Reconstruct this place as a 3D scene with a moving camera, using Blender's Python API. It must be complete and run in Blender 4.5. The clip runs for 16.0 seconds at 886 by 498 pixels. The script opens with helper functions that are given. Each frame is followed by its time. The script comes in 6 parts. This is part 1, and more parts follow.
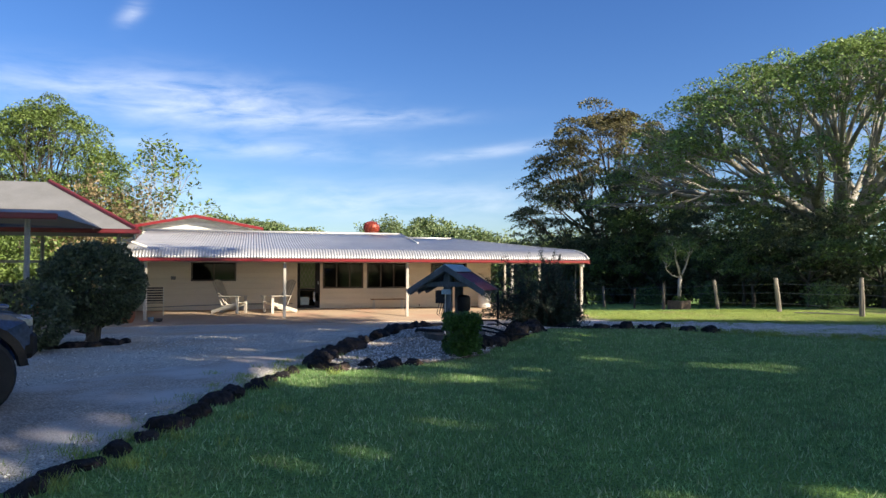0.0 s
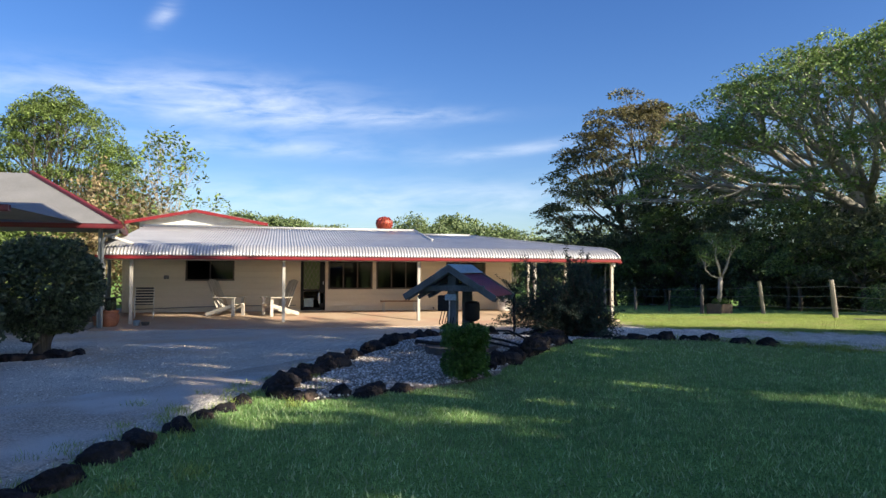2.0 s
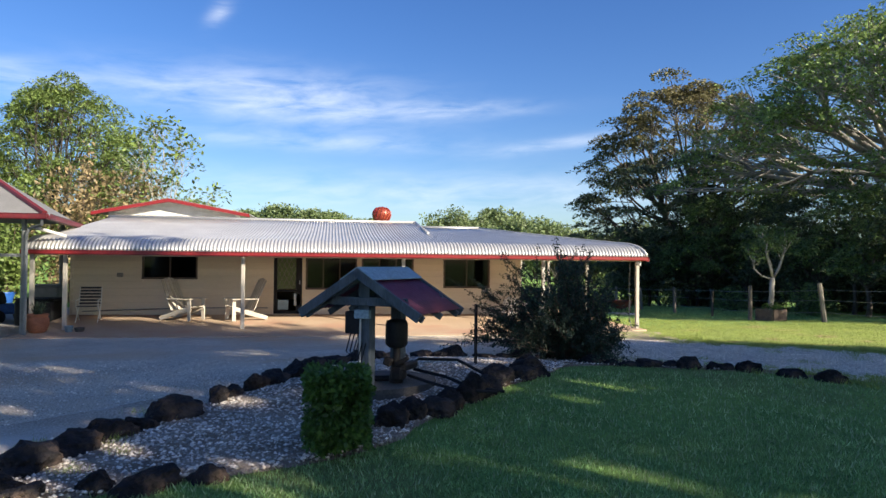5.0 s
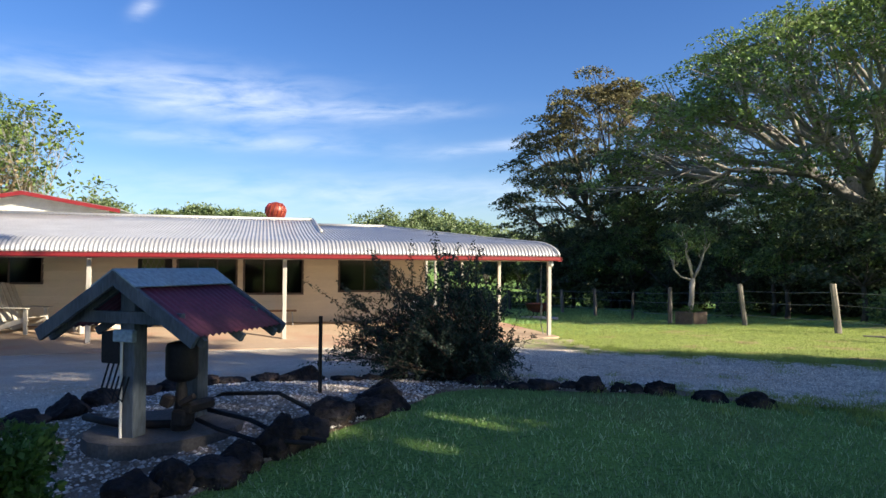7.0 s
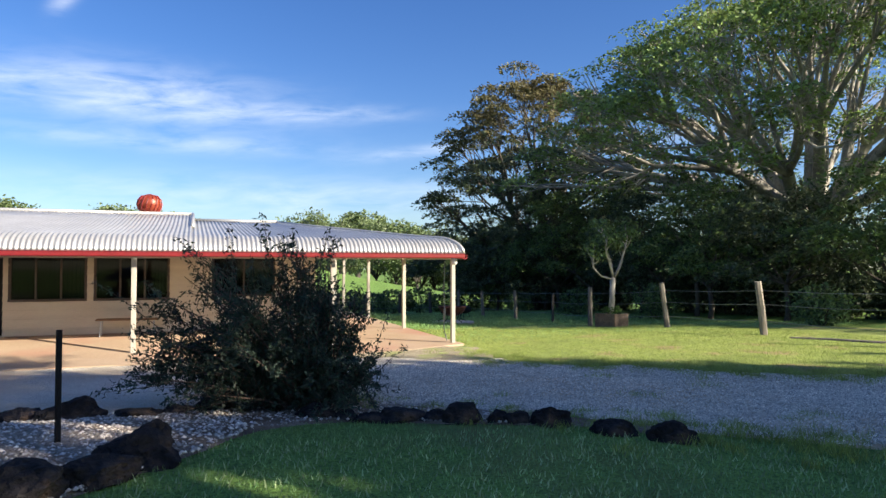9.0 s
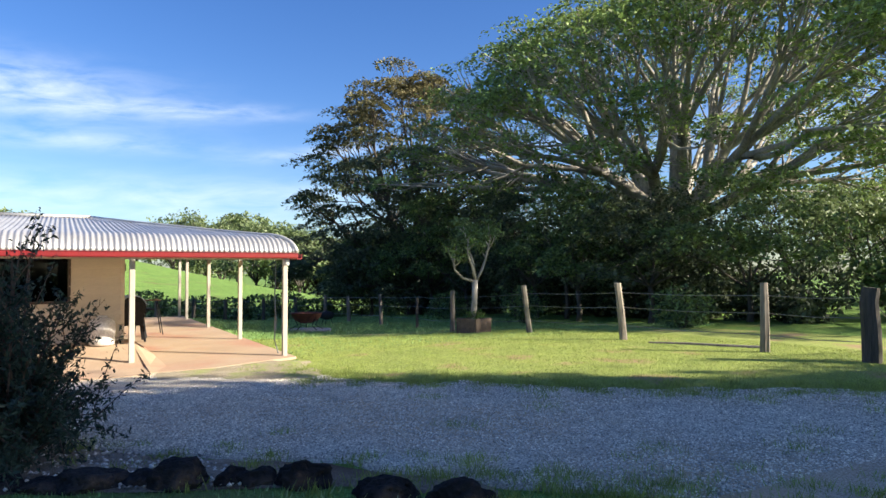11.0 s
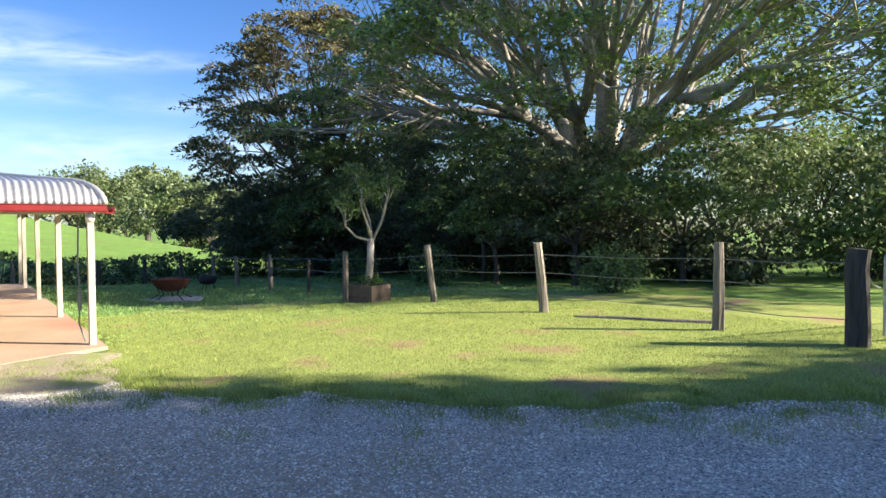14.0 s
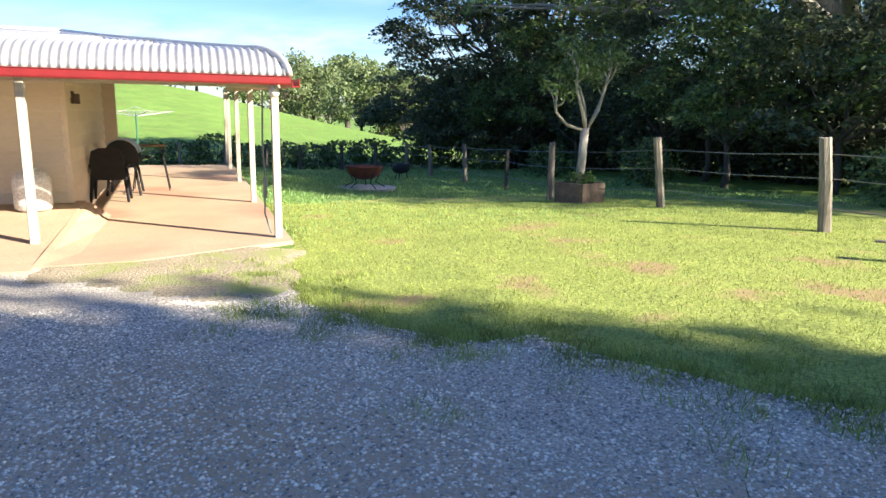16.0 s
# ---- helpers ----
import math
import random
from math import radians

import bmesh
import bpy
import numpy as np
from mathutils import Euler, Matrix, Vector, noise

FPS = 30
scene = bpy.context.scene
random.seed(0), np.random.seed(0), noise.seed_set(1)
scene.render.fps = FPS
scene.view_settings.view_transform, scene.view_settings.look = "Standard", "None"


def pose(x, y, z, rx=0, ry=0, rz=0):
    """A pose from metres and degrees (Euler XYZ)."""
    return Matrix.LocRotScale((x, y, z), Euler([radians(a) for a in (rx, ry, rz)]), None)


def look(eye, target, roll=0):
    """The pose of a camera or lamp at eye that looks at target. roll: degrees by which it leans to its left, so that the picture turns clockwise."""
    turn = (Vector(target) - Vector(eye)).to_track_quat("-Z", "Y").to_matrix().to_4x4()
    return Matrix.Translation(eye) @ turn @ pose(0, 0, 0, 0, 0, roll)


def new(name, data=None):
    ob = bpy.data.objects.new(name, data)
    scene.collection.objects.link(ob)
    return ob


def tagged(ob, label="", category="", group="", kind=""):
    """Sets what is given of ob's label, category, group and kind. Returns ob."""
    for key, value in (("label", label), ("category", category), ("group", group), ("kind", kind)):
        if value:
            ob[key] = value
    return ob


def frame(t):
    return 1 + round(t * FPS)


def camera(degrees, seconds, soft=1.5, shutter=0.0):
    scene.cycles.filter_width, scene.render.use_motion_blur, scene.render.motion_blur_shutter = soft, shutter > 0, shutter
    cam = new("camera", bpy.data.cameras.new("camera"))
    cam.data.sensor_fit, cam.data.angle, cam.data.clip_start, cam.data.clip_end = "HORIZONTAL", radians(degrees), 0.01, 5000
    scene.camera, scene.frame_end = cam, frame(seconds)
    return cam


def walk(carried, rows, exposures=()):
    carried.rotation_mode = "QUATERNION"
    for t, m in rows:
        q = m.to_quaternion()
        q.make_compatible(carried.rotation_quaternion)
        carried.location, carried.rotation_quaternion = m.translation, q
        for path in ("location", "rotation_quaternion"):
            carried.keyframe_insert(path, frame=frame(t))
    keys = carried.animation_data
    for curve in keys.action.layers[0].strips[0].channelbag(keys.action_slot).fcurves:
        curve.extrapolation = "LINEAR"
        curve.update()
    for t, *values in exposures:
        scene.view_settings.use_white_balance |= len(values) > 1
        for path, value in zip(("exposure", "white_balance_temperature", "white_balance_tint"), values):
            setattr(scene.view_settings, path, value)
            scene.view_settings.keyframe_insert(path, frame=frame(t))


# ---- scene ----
cam = camera(66.6, 16.0)
PATH = [
    (0, (0.743, -1.349, 1.689), (1.285, 0.575, 1.754), 0.1),
    (0.5, (1.015, -0.857, 1.778), (1.55, 1.069, 1.838), 0.2),
    (1, (1.215, -0.313, 1.783), (1.733, 1.618, 1.839), 0.4),
    (1.5, (1.417, 0.187, 1.738), (1.905, 2.126, 1.798), 0.3),
    (2, (1.72, 0.689, 1.743), (2.184, 2.633, 1.802), 0.3),
    (2.5, (2.087, 1.208, 1.765), (2.5, 3.164, 1.821), 0.4),
    (3, (2.5, 1.735, 1.785), (2.886, 3.697, 1.845), 0.6),
    (3.5, (2.898, 2.226, 1.808), (3.251, 4.194, 1.858), 0.5),
    (6, (4.84, 4.617, 1.915), (5.162, 6.59, 1.953), 0.6),
    (6.5, (5.188, 5.096, 1.867), (5.586, 7.056, 1.913), 0.5),
    (7, (5.537, 5.533, 1.874), (6.05, 7.466, 1.92), 0.4),
    (7.5, (5.891, 6.075, 1.836), (6.494, 7.982, 1.889), 0.2),
    (8, (6.285, 6.517, 1.828), (6.936, 8.407, 1.882), 0.1),
    (8.5, (6.712, 6.943, 1.794), (7.382, 8.827, 1.85), -0.0),
    (11, (8.865, 8.529, 1.713), (9.85, 10.268, 1.78), -0.2),
    (11.5, (9.33, 8.887, 1.713), (10.424, 10.56, 1.781), -0.5),
    (12, (9.712, 9.258, 1.746), (10.838, 10.91, 1.802), -0.5),
    (12.5, (10.154, 9.637, 1.768), (11.303, 11.273, 1.808), -0.6),
    (13, (10.573, 9.992, 1.779), (11.729, 11.625, 1.777), -0.6),
    (13.5, (10.894, 10.451, 1.771), (12.059, 12.076, 1.736), -0.6),
    (14, (11.224, 10.893, 1.743), (12.393, 12.515, 1.677), -0.4),
    (14.5, (11.477, 11.412, 1.703), (12.617, 13.044, 1.517), -0.2),
    (15, (11.712, 11.893, 1.664), (12.779, 13.566, 1.411), -0.0),
    (15.5, (11.815, 12.432, 1.623), (12.72, 14.181, 1.275), 0.4),
    (16, (11.833, 13.0, 1.613), (12.511, 14.843, 1.233), 0.9),
]
walk(cam, [(t, look(e, g, r)) for t, e, g, r in PATH], [(0, 1.29), (8.5, 1.33), (11.0, 1.5), (12.5, 1.56), (14.0, 1.68), (16.0, 1.92)])

# ---- world, sun, exposure ----
SUN_DIR = Vector((0.72 * 0.891, -0.69 * 0.891, 0.454)).normalized()
sun = new("sun", bpy.data.lights.new("sun", "SUN"))
sun.data.energy, sun.data.angle, sun.data.color = 4.6, radians(0.55), (1.0, 0.9, 0.74)
sun.matrix_world = look((30, -30, 30), Vector((30, -30, 30)) - SUN_DIR)

world = bpy.data.worlds.new("sky")
scene.world = world
world.use_nodes = True
wn, wl = world.node_tree.nodes, world.node_tree.links
sky = wn.new("ShaderNodeTexSky")
sky.sky_type, sky.sun_disc = "NISHITA", False
sky.sun_elevation = math.asin(SUN_DIR.z)
sky.sun_rotation = math.atan2(SUN_DIR.x, SUN_DIR.y)
sky.altitude, sky.air_density, sky.dust_density, sky.ozone_density = 150, 1.0, 0.8, 4.0
tc = wn.new("ShaderNodeTexCoord")


def wmath(op, a, b=None):
    n = wn.new("ShaderNodeMath")
    n.operation = op
    for i, v in enumerate((a, b)):
        if v is None:
            continue
        if isinstance(v, (int, float)):
            n.inputs[i].default_value = v
        else:
            wl.new(v, n.inputs[i])
    return n.outputs[0]


sep = wn.new("ShaderNodeSeparateXYZ")
wl.new(tc.outputs["Generated"], sep.inputs[0])
az = wmath("MULTIPLY", wmath("ARCTAN2", sep.outputs[0], sep.outputs[1]), 57.3)
el = wmath("MULTIPLY", wmath("ARCSINE", sep.outputs[2]), 57.3)


def cirrus(a0, e0, wa, we, tilt, strength):
    """A soft streak of cloud about a bearing and a height in degrees."""
    u = wmath("DIVIDE", wmath("SUBTRACT", az, a0), wa)
    h = wmath("SUBTRACT", wmath("SUBTRACT", el, e0), wmath("MULTIPLY", wmath("SUBTRACT", az, a0), tilt))
    v = wmath("DIVIDE", h, we)
    r = wmath("ADD", wmath("MULTIPLY", u, u), wmath("MULTIPLY", v, v))
    return wmath("MULTIPLY", wmath("EXPONENT", wmath("MULTIPLY", r, -1.0)), strength)


streaks = [(-4.0, 13.2, 10.0, 1.9, -0.03, 0.75), (9.5, 12.7, 7.0, 0.6, 0.03, 0.5), (-9.3, 19.3, 0.9, 0.8, 0.6, 0.5), (20.0, 10.0, 6.0, 0.45, 0.12, 0.5), (-1.0, 9.8, 12.0, 0.7, 0.0, 0.4),
           (10.0, 5.8, 26.0, 1.6, 0.0, 0.42), (-28.0, 12.5, 12.0, 1.4, 0.05, 0.5), (60.0, 11.0, 22.0, 1.6, 0.03, 0.5), (120.0, 16.0, 25.0, 2.0, 0.0, 0.5), (-90.0, 14.0, 25.0, 2.0, 0.0, 0.5)]
cloud = 0.0
for one in streaks:
    cloud = wmath("ADD", cirrus(*one), cloud)
comb = wn.new("ShaderNodeCombineXYZ")
wl.new(wmath("MULTIPLY", az, 0.075), comb.inputs[0])
wl.new(wmath("MULTIPLY", wmath("SUBTRACT", el, wmath("MULTIPLY", az, 0.06)), 0.33), comb.inputs[1])
cn = wn.new("ShaderNodeTexNoise")
cn.inputs["Scale"].default_value, cn.inputs["Detail"].default_value = 2.4, 9
cn.inputs["Roughness"].default_value, cn.inputs["Distortion"].default_value = 0.58, 0.35
wl.new(comb.outputs[0], cn.inputs["Vector"])
cr = wn.new("ShaderNodeValToRGB")
cr.color_ramp.elements[0].position, cr.color_ramp.elements[1].position = 0.3, 0.74
wl.new(cn.outputs[0], cr.inputs[0])
wmix = wn.new("ShaderNodeMix")
wmix.data_type = "RGBA"
wl.new(wmath("MINIMUM", wmath("MULTIPLY", cr.outputs[0], cloud), 0.8), wmix.inputs[0])
sat = wn.new("ShaderNodeHueSaturation")
sat.inputs["Saturation"].default_value, sat.inputs["Hue"].default_value = 1.22, 0.513
wl.new(sky.outputs[0], sat.inputs["Color"])
wl.new(sat.outputs[0], wmix.inputs[6])
wmix.inputs[7].default_value = (7.0, 7.4, 8.0, 1)
wbg = wn["Background"]
wl.new(wmix.outputs[2], wbg.inputs[0])
wbg.inputs[1].default_value = 0.069


# ---- materials ----
def mat(name, col, rough=0.7, col2=None, scale=8.0, fine=60.0, bump=0.1, metal=0.0, spec=0.5, island=0.0, obrand=0.0, stretch=(1, 1, 1), dist=0.02, trans=0.0, stain=None, coords="Object", vary=0.25):
    m = bpy.data.materials.new(name)
    m.use_nodes = True
    n, l = m.node_tree.nodes, m.node_tree.links
    b = n["Principled BSDF"]
    b.inputs["Roughness"].default_value, b.inputs["Metallic"].default_value = rough, metal
    b.inputs["Specular IOR Level"].default_value = spec
    t = n.new("ShaderNodeTexCoord")
    mpn = n.new("ShaderNodeMapping")
    mpn.inputs["Scale"].default_value = stretch
    l.new(t.outputs[coords], mpn.inputs[0])
    n1 = n.new("ShaderNodeTexNoise")
    n1.inputs["Scale"].default_value, n1.inputs["Detail"].default_value = scale, 6
    n1.inputs["Roughness"].default_value = 0.6
    n2 = n.new("ShaderNodeTexNoise")
    n2.inputs["Scale"].default_value, n2.inputs["Detail"].default_value = fine, 3
    l.new(mpn.outputs[0], n1.inputs["Vector"])
    l.new(mpn.outputs[0], n2.inputs["Vector"])
    c2 = col2 or tuple(c * 0.7 for c in col)
    ramp = n.new("ShaderNodeValToRGB")
    ramp.color_ramp.elements[0].position, ramp.color_ramp.elements[1].position = 0.33, 0.68
    ramp.color_ramp.elements[0].color, ramp.color_ramp.elements[1].color = (*c2, 1), (*col, 1)
    l.new(n1.outputs[0], ramp.inputs[0])
    hsv = n.new("ShaderNodeHueSaturation")
    l.new(ramp.outputs[0], hsv.inputs["Color"])
    mr = n.new("ShaderNodeMapRange")
    mr.inputs["From Min"].default_value, mr.inputs["From Max"].default_value = 0.3, 0.7
    mr.inputs["To Min"].default_value, mr.inputs["To Max"].default_value = 1 - vary, 1 + vary
    l.new(n2.outputs[0], mr.inputs["Value"])
    val = mr.outputs[0]
    for amount, node, out in ((island, "ShaderNodeNewGeometry", "Random Per Island"), (obrand, "ShaderNodeObjectInfo", "Random")):
        if amount:
            g = n.new(node)
            r = n.new("ShaderNodeMapRange")
            r.inputs["To Min"].default_value, r.inputs["To Max"].default_value = 1 - amount, 1 + amount
            l.new(g.outputs[out], r.inputs["Value"])
            mu = n.new("ShaderNodeMath")
            mu.operation = "MULTIPLY"
            l.new(val, mu.inputs[0])
            l.new(r.outputs[0], mu.inputs[1])
            val = mu.outputs[0]
    l.new(val, hsv.inputs["Value"])
    out = hsv.outputs[0]
    if stain:
        sc, scale3, lo, hi = stain
        n3 = n.new("ShaderNodeTexNoise")
        n3.inputs["Scale"].default_value, n3.inputs["Detail"].default_value = scale3, 5
        l.new(t.outputs[coords], n3.inputs["Vector"])
        r3 = n.new("ShaderNodeMapRange")
        r3.inputs["From Min"].default_value, r3.inputs["From Max"].default_value = lo, hi
        l.new(n3.outputs[0], r3.inputs["Value"])
        mx = n.new("ShaderNodeMix")
        mx.data_type = "RGBA"
        l.new(r3.outputs[0], mx.inputs[0])
        l.new(out, mx.inputs[6])
        mx.inputs[7].default_value = (*sc, 1)
        out = mx.outputs[2]
    l.new(out, b.inputs["Base Color"])
    if bump:
        bp = n.new("ShaderNodeBump")
        bp.inputs["Strength"].default_value, bp.inputs["Distance"].default_value = bump, dist
        l.new(n2.outputs[0], bp.inputs["Height"])
        l.new(bp.outputs[0], b.inputs["Normal"])
    if trans:
        tr = n.new("ShaderNodeBsdfTranslucent")
        l.new(out, tr.inputs["Color"])
        ms = n.new("ShaderNodeMixShader")
        ms.inputs[0].default_value = trans
        l.new(b.outputs[0], ms.inputs[1])
        l.new(tr.outputs[0], ms.inputs[2])
        l.new(ms.outputs[0], n["Material Output"].inputs[0])
    return m


def leafmat(name, col, col2, var=0.45):
    return mat(name, col, 0.55, col2, 0.5, 3.0, 0.0, island=var, spec=0.4, trans=0.3)


M_LAWN = mat("lawn_grass", (0.175, 0.285, 0.06), 0.9, (0.12, 0.21, 0.045), 0.5, 38, 0.7, dist=0.025, spec=0.2, vary=0.5, stain=((0.16, 0.15, 0.06), 0.35, 0.58, 0.75))
M_BLADE = mat("grass_blade", (0.3, 0.44, 0.165), 0.7, (0.2, 0.345, 0.125), 0.6, 4, 0, island=0.45, spec=0.3, trans=0.25)
# drier grass, its base colour also raised to carry part of the sunlight
M_BLADE2 = mat("dry_sunlit_tone_blade", (0.34, 0.4, 0.1), 0.7, (0.25, 0.32, 0.08), 0.6, 4, 0, island=0.4, spec=0.3, trans=0.25)
M_DRYLAWN_LIT = mat("dry_sunlit_tone_lawn", (0.33, 0.37, 0.1), 0.9, (0.25, 0.3, 0.08), 0.9, 38, 0.6, dist=0.018, spec=0.2, vary=0.45, stain=((0.36, 0.25, 0.14), 0.9, 0.58, 0.68))
M_GRAVEL = mat("drive_gravel", (0.66, 0.6, 0.49), 0.95, (0.45, 0.405, 0.335), 0.6, 55, 0.9, dist=0.03, spec=0.2, stain=((0.58, 0.42, 0.27), 0.28, 0.44, 0.68), vary=0.6)
M_PEBBLE = mat("grey_pebble", (0.76, 0.69, 0.58), 0.9, (0.54, 0.49, 0.41), 3, 30, 0, island=0.6, spec=0.3)
M_WPEBBLE = mat("pale_pebble", (0.66, 0.6, 0.53), 0.85, (0.44, 0.38, 0.32), 3, 30, 0, island=0.7, spec=0.3)
M_BED = mat("bed_gravel", (0.38, 0.31, 0.24), 0.95, (0.2, 0.15, 0.11), 2.5, 60, 0.9, dist=0.03, spec=0.2, stain=((0.13, 0.085, 0.055), 0.9, 0.52, 0.68), vary=0.4)
M_ROCK = mat("basalt_rock", (0.04, 0.036, 0.036), 0.95, (0.014, 0.013, 0.014), 4, 22, 1.0, dist=0.05, spec=0.15, obrand=0.35, stain=((0.13, 0.085, 0.06), 3.0, 0.53, 0.74))
M_BOARD = mat("cream_weatherboard", (0.68, 0.59, 0.46), 0.6, (0.62, 0.53, 0.41), 1.6, 30, 0.08, obrand=0.05, stretch=(0.4, 1, 3), vary=0.05)
M_TRIM = mat("cream_trim", (0.68, 0.58, 0.44), 0.55, (0.6, 0.5, 0.37), 3, 40, 0.06, vary=0.05)
M_WHITE = mat("white_paint", (0.74, 0.72, 0.66), 0.6, (0.62, 0.6, 0.54), 4, 40, 0.08, vary=0.06)
M_POST = mat("pale_post_paint", (0.5, 0.46, 0.39), 0.6, (0.4, 0.36, 0.3), 5, 50, 0.1, stretch=(1, 1, 0.2), vary=0.1)
M_RED = mat("red_gutter_paint", (0.24, 0.018, 0.02), 0.4, (0.19, 0.015, 0.017), 4, 50, 0.03, vary=0.06)
M_DARKRED = mat("dark_red_paint", (0.16, 0.02, 0.025), 0.45, (0.11, 0.018, 0.022), 4, 50, 0.03, vary=0.08)
M_ZINC = mat("zinc_corrugated_iron", (0.56, 0.55, 0.53), 0.45, (0.46, 0.45, 0.435), 1.2, 18, 0.03, metal=0.5, stain=((0.42, 0.38, 0.33), 2.2, 0.66, 0.85), vary=0.08)
M_CARROOF = mat("grey_roof_sheet", (0.2, 0.195, 0.19), 0.6, (0.16, 0.157, 0.15), 1.5, 25, 0.05, vary=0.07)
M_GREYPOST = mat("grey_steel_post", (0.22, 0.23, 0.23), 0.5, (0.16, 0.17, 0.17), 6, 40, 0.05, vary=0.1)
M_SLAB = mat("pinkish_concrete", (0.47, 0.345, 0.235), 0.85, (0.4, 0.285, 0.19), 0.7, 30, 0.15, stain=((0.42, 0.21, 0.14), 0.5, 0.52, 0.72), vary=0.1)
M_FENCE = mat("weathered_fence_timber", (0.27, 0.235, 0.19), 0.9, (0.12, 0.1, 0.085), 9, 40, 0.6, stretch=(1, 1, 0.1), obrand=0.2)
M_DARKPOST = mat("dark_old_timber", (0.10, 0.085, 0.07), 0.9, (0.04, 0.035, 0.03), 9, 40, 0.6, stretch=(1, 1, 0.1))
M_WIRE = mat("fence_wire", (0.3, 0.3, 0.3), 0.45, metal=0.8, bump=0)
M_STEEL = mat("galvanised_steel", (0.5, 0.51, 0.52), 0.45, (0.4, 0.41, 0.42), 6, 40, 0.03, metal=0.7)
M_DARK = mat("dark_plastic", (0.018, 0.018, 0.02), 0.6, (0.01, 0.01, 0.012), 6, 40, 0.05, spec=0.2)
M_BLACK = mat("black_rubber", (0.016, 0.016, 0.017), 0.8, (0.009, 0.009, 0.01), 6, 60, 0.2)
M_WOODGREY = mat("blue_grey_painted_timber", (0.10, 0.12, 0.14), 0.75, (0.055, 0.07, 0.085), 6, 50, 0.4, stretch=(1, 1, 0.2))
M_WELLRED = mat("maroon_corrugated_iron", (0.15, 0.032, 0.06), 0.5, (0.11, 0.025, 0.045), 3, 25, 0.05)
M_WELLBLUE = mat("blue_grey_ridge_cap", (0.28, 0.38, 0.44), 0.5, (0.2, 0.28, 0.33), 5, 30, 0.05)
M_CONC = mat("old_concrete", (0.12, 0.11, 0.1), 0.9, (0.055, 0.05, 0.046), 3, 40, 0.4)
M_BARK = mat("pale_fig_bark", (0.46, 0.425, 0.37), 0.85, (0.18, 0.16, 0.135), 1.5, 14, 0.5, stretch=(1, 1, 0.4))
M_DBARK = mat("dark_bark", (0.12, 0.1, 0.08), 0.9, (0.05, 0.042, 0.035), 2.5, 18, 0.6, stretch=(1, 1, 0.3))
M_TWIG = mat("brown_twig", (0.13, 0.085, 0.06), 0.85, (0.07, 0.045, 0.035), 5, 30, 0.2)
L_FIG = leafmat("fig_leaf", (0.27, 0.35, 0.1), (0.16, 0.25, 0.07), 0.55)
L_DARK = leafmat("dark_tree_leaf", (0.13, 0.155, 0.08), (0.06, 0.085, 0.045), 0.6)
L_BROWNTIP = leafmat("rusty_leaf", (0.22, 0.18, 0.083), (0.12, 0.12, 0.053))
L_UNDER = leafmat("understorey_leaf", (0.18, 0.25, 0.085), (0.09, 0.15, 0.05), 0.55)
L_LIGHT = leafmat("light_green_leaf", (0.2, 0.26, 0.068), (0.12, 0.18, 0.045))
L_BUSH = leafmat("grey_green_leaf", (0.055, 0.085, 0.055), (0.028, 0.047, 0.03))
L_TOPI = leafmat("glossy_green_leaf", (0.1, 0.19, 0.038), (0.05, 0.115, 0.022))
L_FAR = leafmat("far_tree_leaf", (0.2, 0.25, 0.105), (0.12, 0.17, 0.068), 0.3)
L_DRYFROND = leafmat("dry_frond", (0.36, 0.27, 0.14), (0.22, 0.17, 0.09))
M_GLASS = bpy.data.materials.new("window_glass")
M_GLASS.use_nodes = True
gn, gl = M_GLASS.node_tree.nodes, M_GLASS.node_tree.links
ga, gb, gm, gf = gn.new("ShaderNodeBsdfTransparent"), gn.new("ShaderNodeBsdfGlossy"), gn.new("ShaderNodeMixShader"), gn.new("ShaderNodeFresnel")
ga.inputs[0].default_value = (0.35, 0.36, 0.36, 1)
gb.inputs["Roughness"].default_value = 0.03
gf.inputs[0].default_value = 1.33
gl.new(gf.outputs[0], gm.inputs[0])
gl.new(ga.outputs[0], gm.inputs[1])
gl.new(gb.outputs[0], gm.inputs[2])
gl.new(gm.outputs[0], gn["Material Output"].inputs[0])


# ---- building helpers ----
def thing(name, m, label, category, group="", kind=""):
    ob = new(name)
    ob.empty_display_size = 0.2
    ob.matrix_world = m
    return tagged(ob, label, category, group, kind)


def finish(name, bm, material, parent=None, label="", smooth=False):
    me = bpy.data.meshes.new(name)
    bm.normal_update()
    bm.to_mesh(me)
    bm.free()
    if smooth:
        me.polygons.foreach_set("use_smooth", [True] * len(me.polygons))
    me.materials.append(material)
    ob = new(name, me)
    if parent is not None:
        ob.parent = parent
    if label:
        ob["label"] = label
    return ob


def part(name, bm, material, parent, label="", smooth=False):
    return finish(name, bm, material, parent, label, smooth)


def whole(name, bm, material, label, category, kind="", group="", smooth=False):
    return tagged(finish(name, bm, material, None, "", smooth), label, category, group, kind)


def bulk(name, verts, faces, material, parent=None):
    """A mesh from numpy arrays of points and of faces with equal corner counts."""
    me = bpy.data.meshes.new(name)
    k = faces.shape[1]
    me.vertices.add(len(verts))
    me.vertices.foreach_set("co", np.ascontiguousarray(verts, np.float32).ravel())
    me.loops.add(faces.size)
    me.loops.foreach_set("vertex_index", np.ascontiguousarray(faces, np.int32).ravel())
    me.polygons.add(len(faces))
    me.polygons.foreach_set("loop_start", np.arange(0, faces.size, k, dtype=np.int32))
    me.update(calc_edges=True)
    me.validate()
    me.materials.append(material)
    ob = new(name, me)
    if parent is not None:
        ob.parent = parent
    return ob


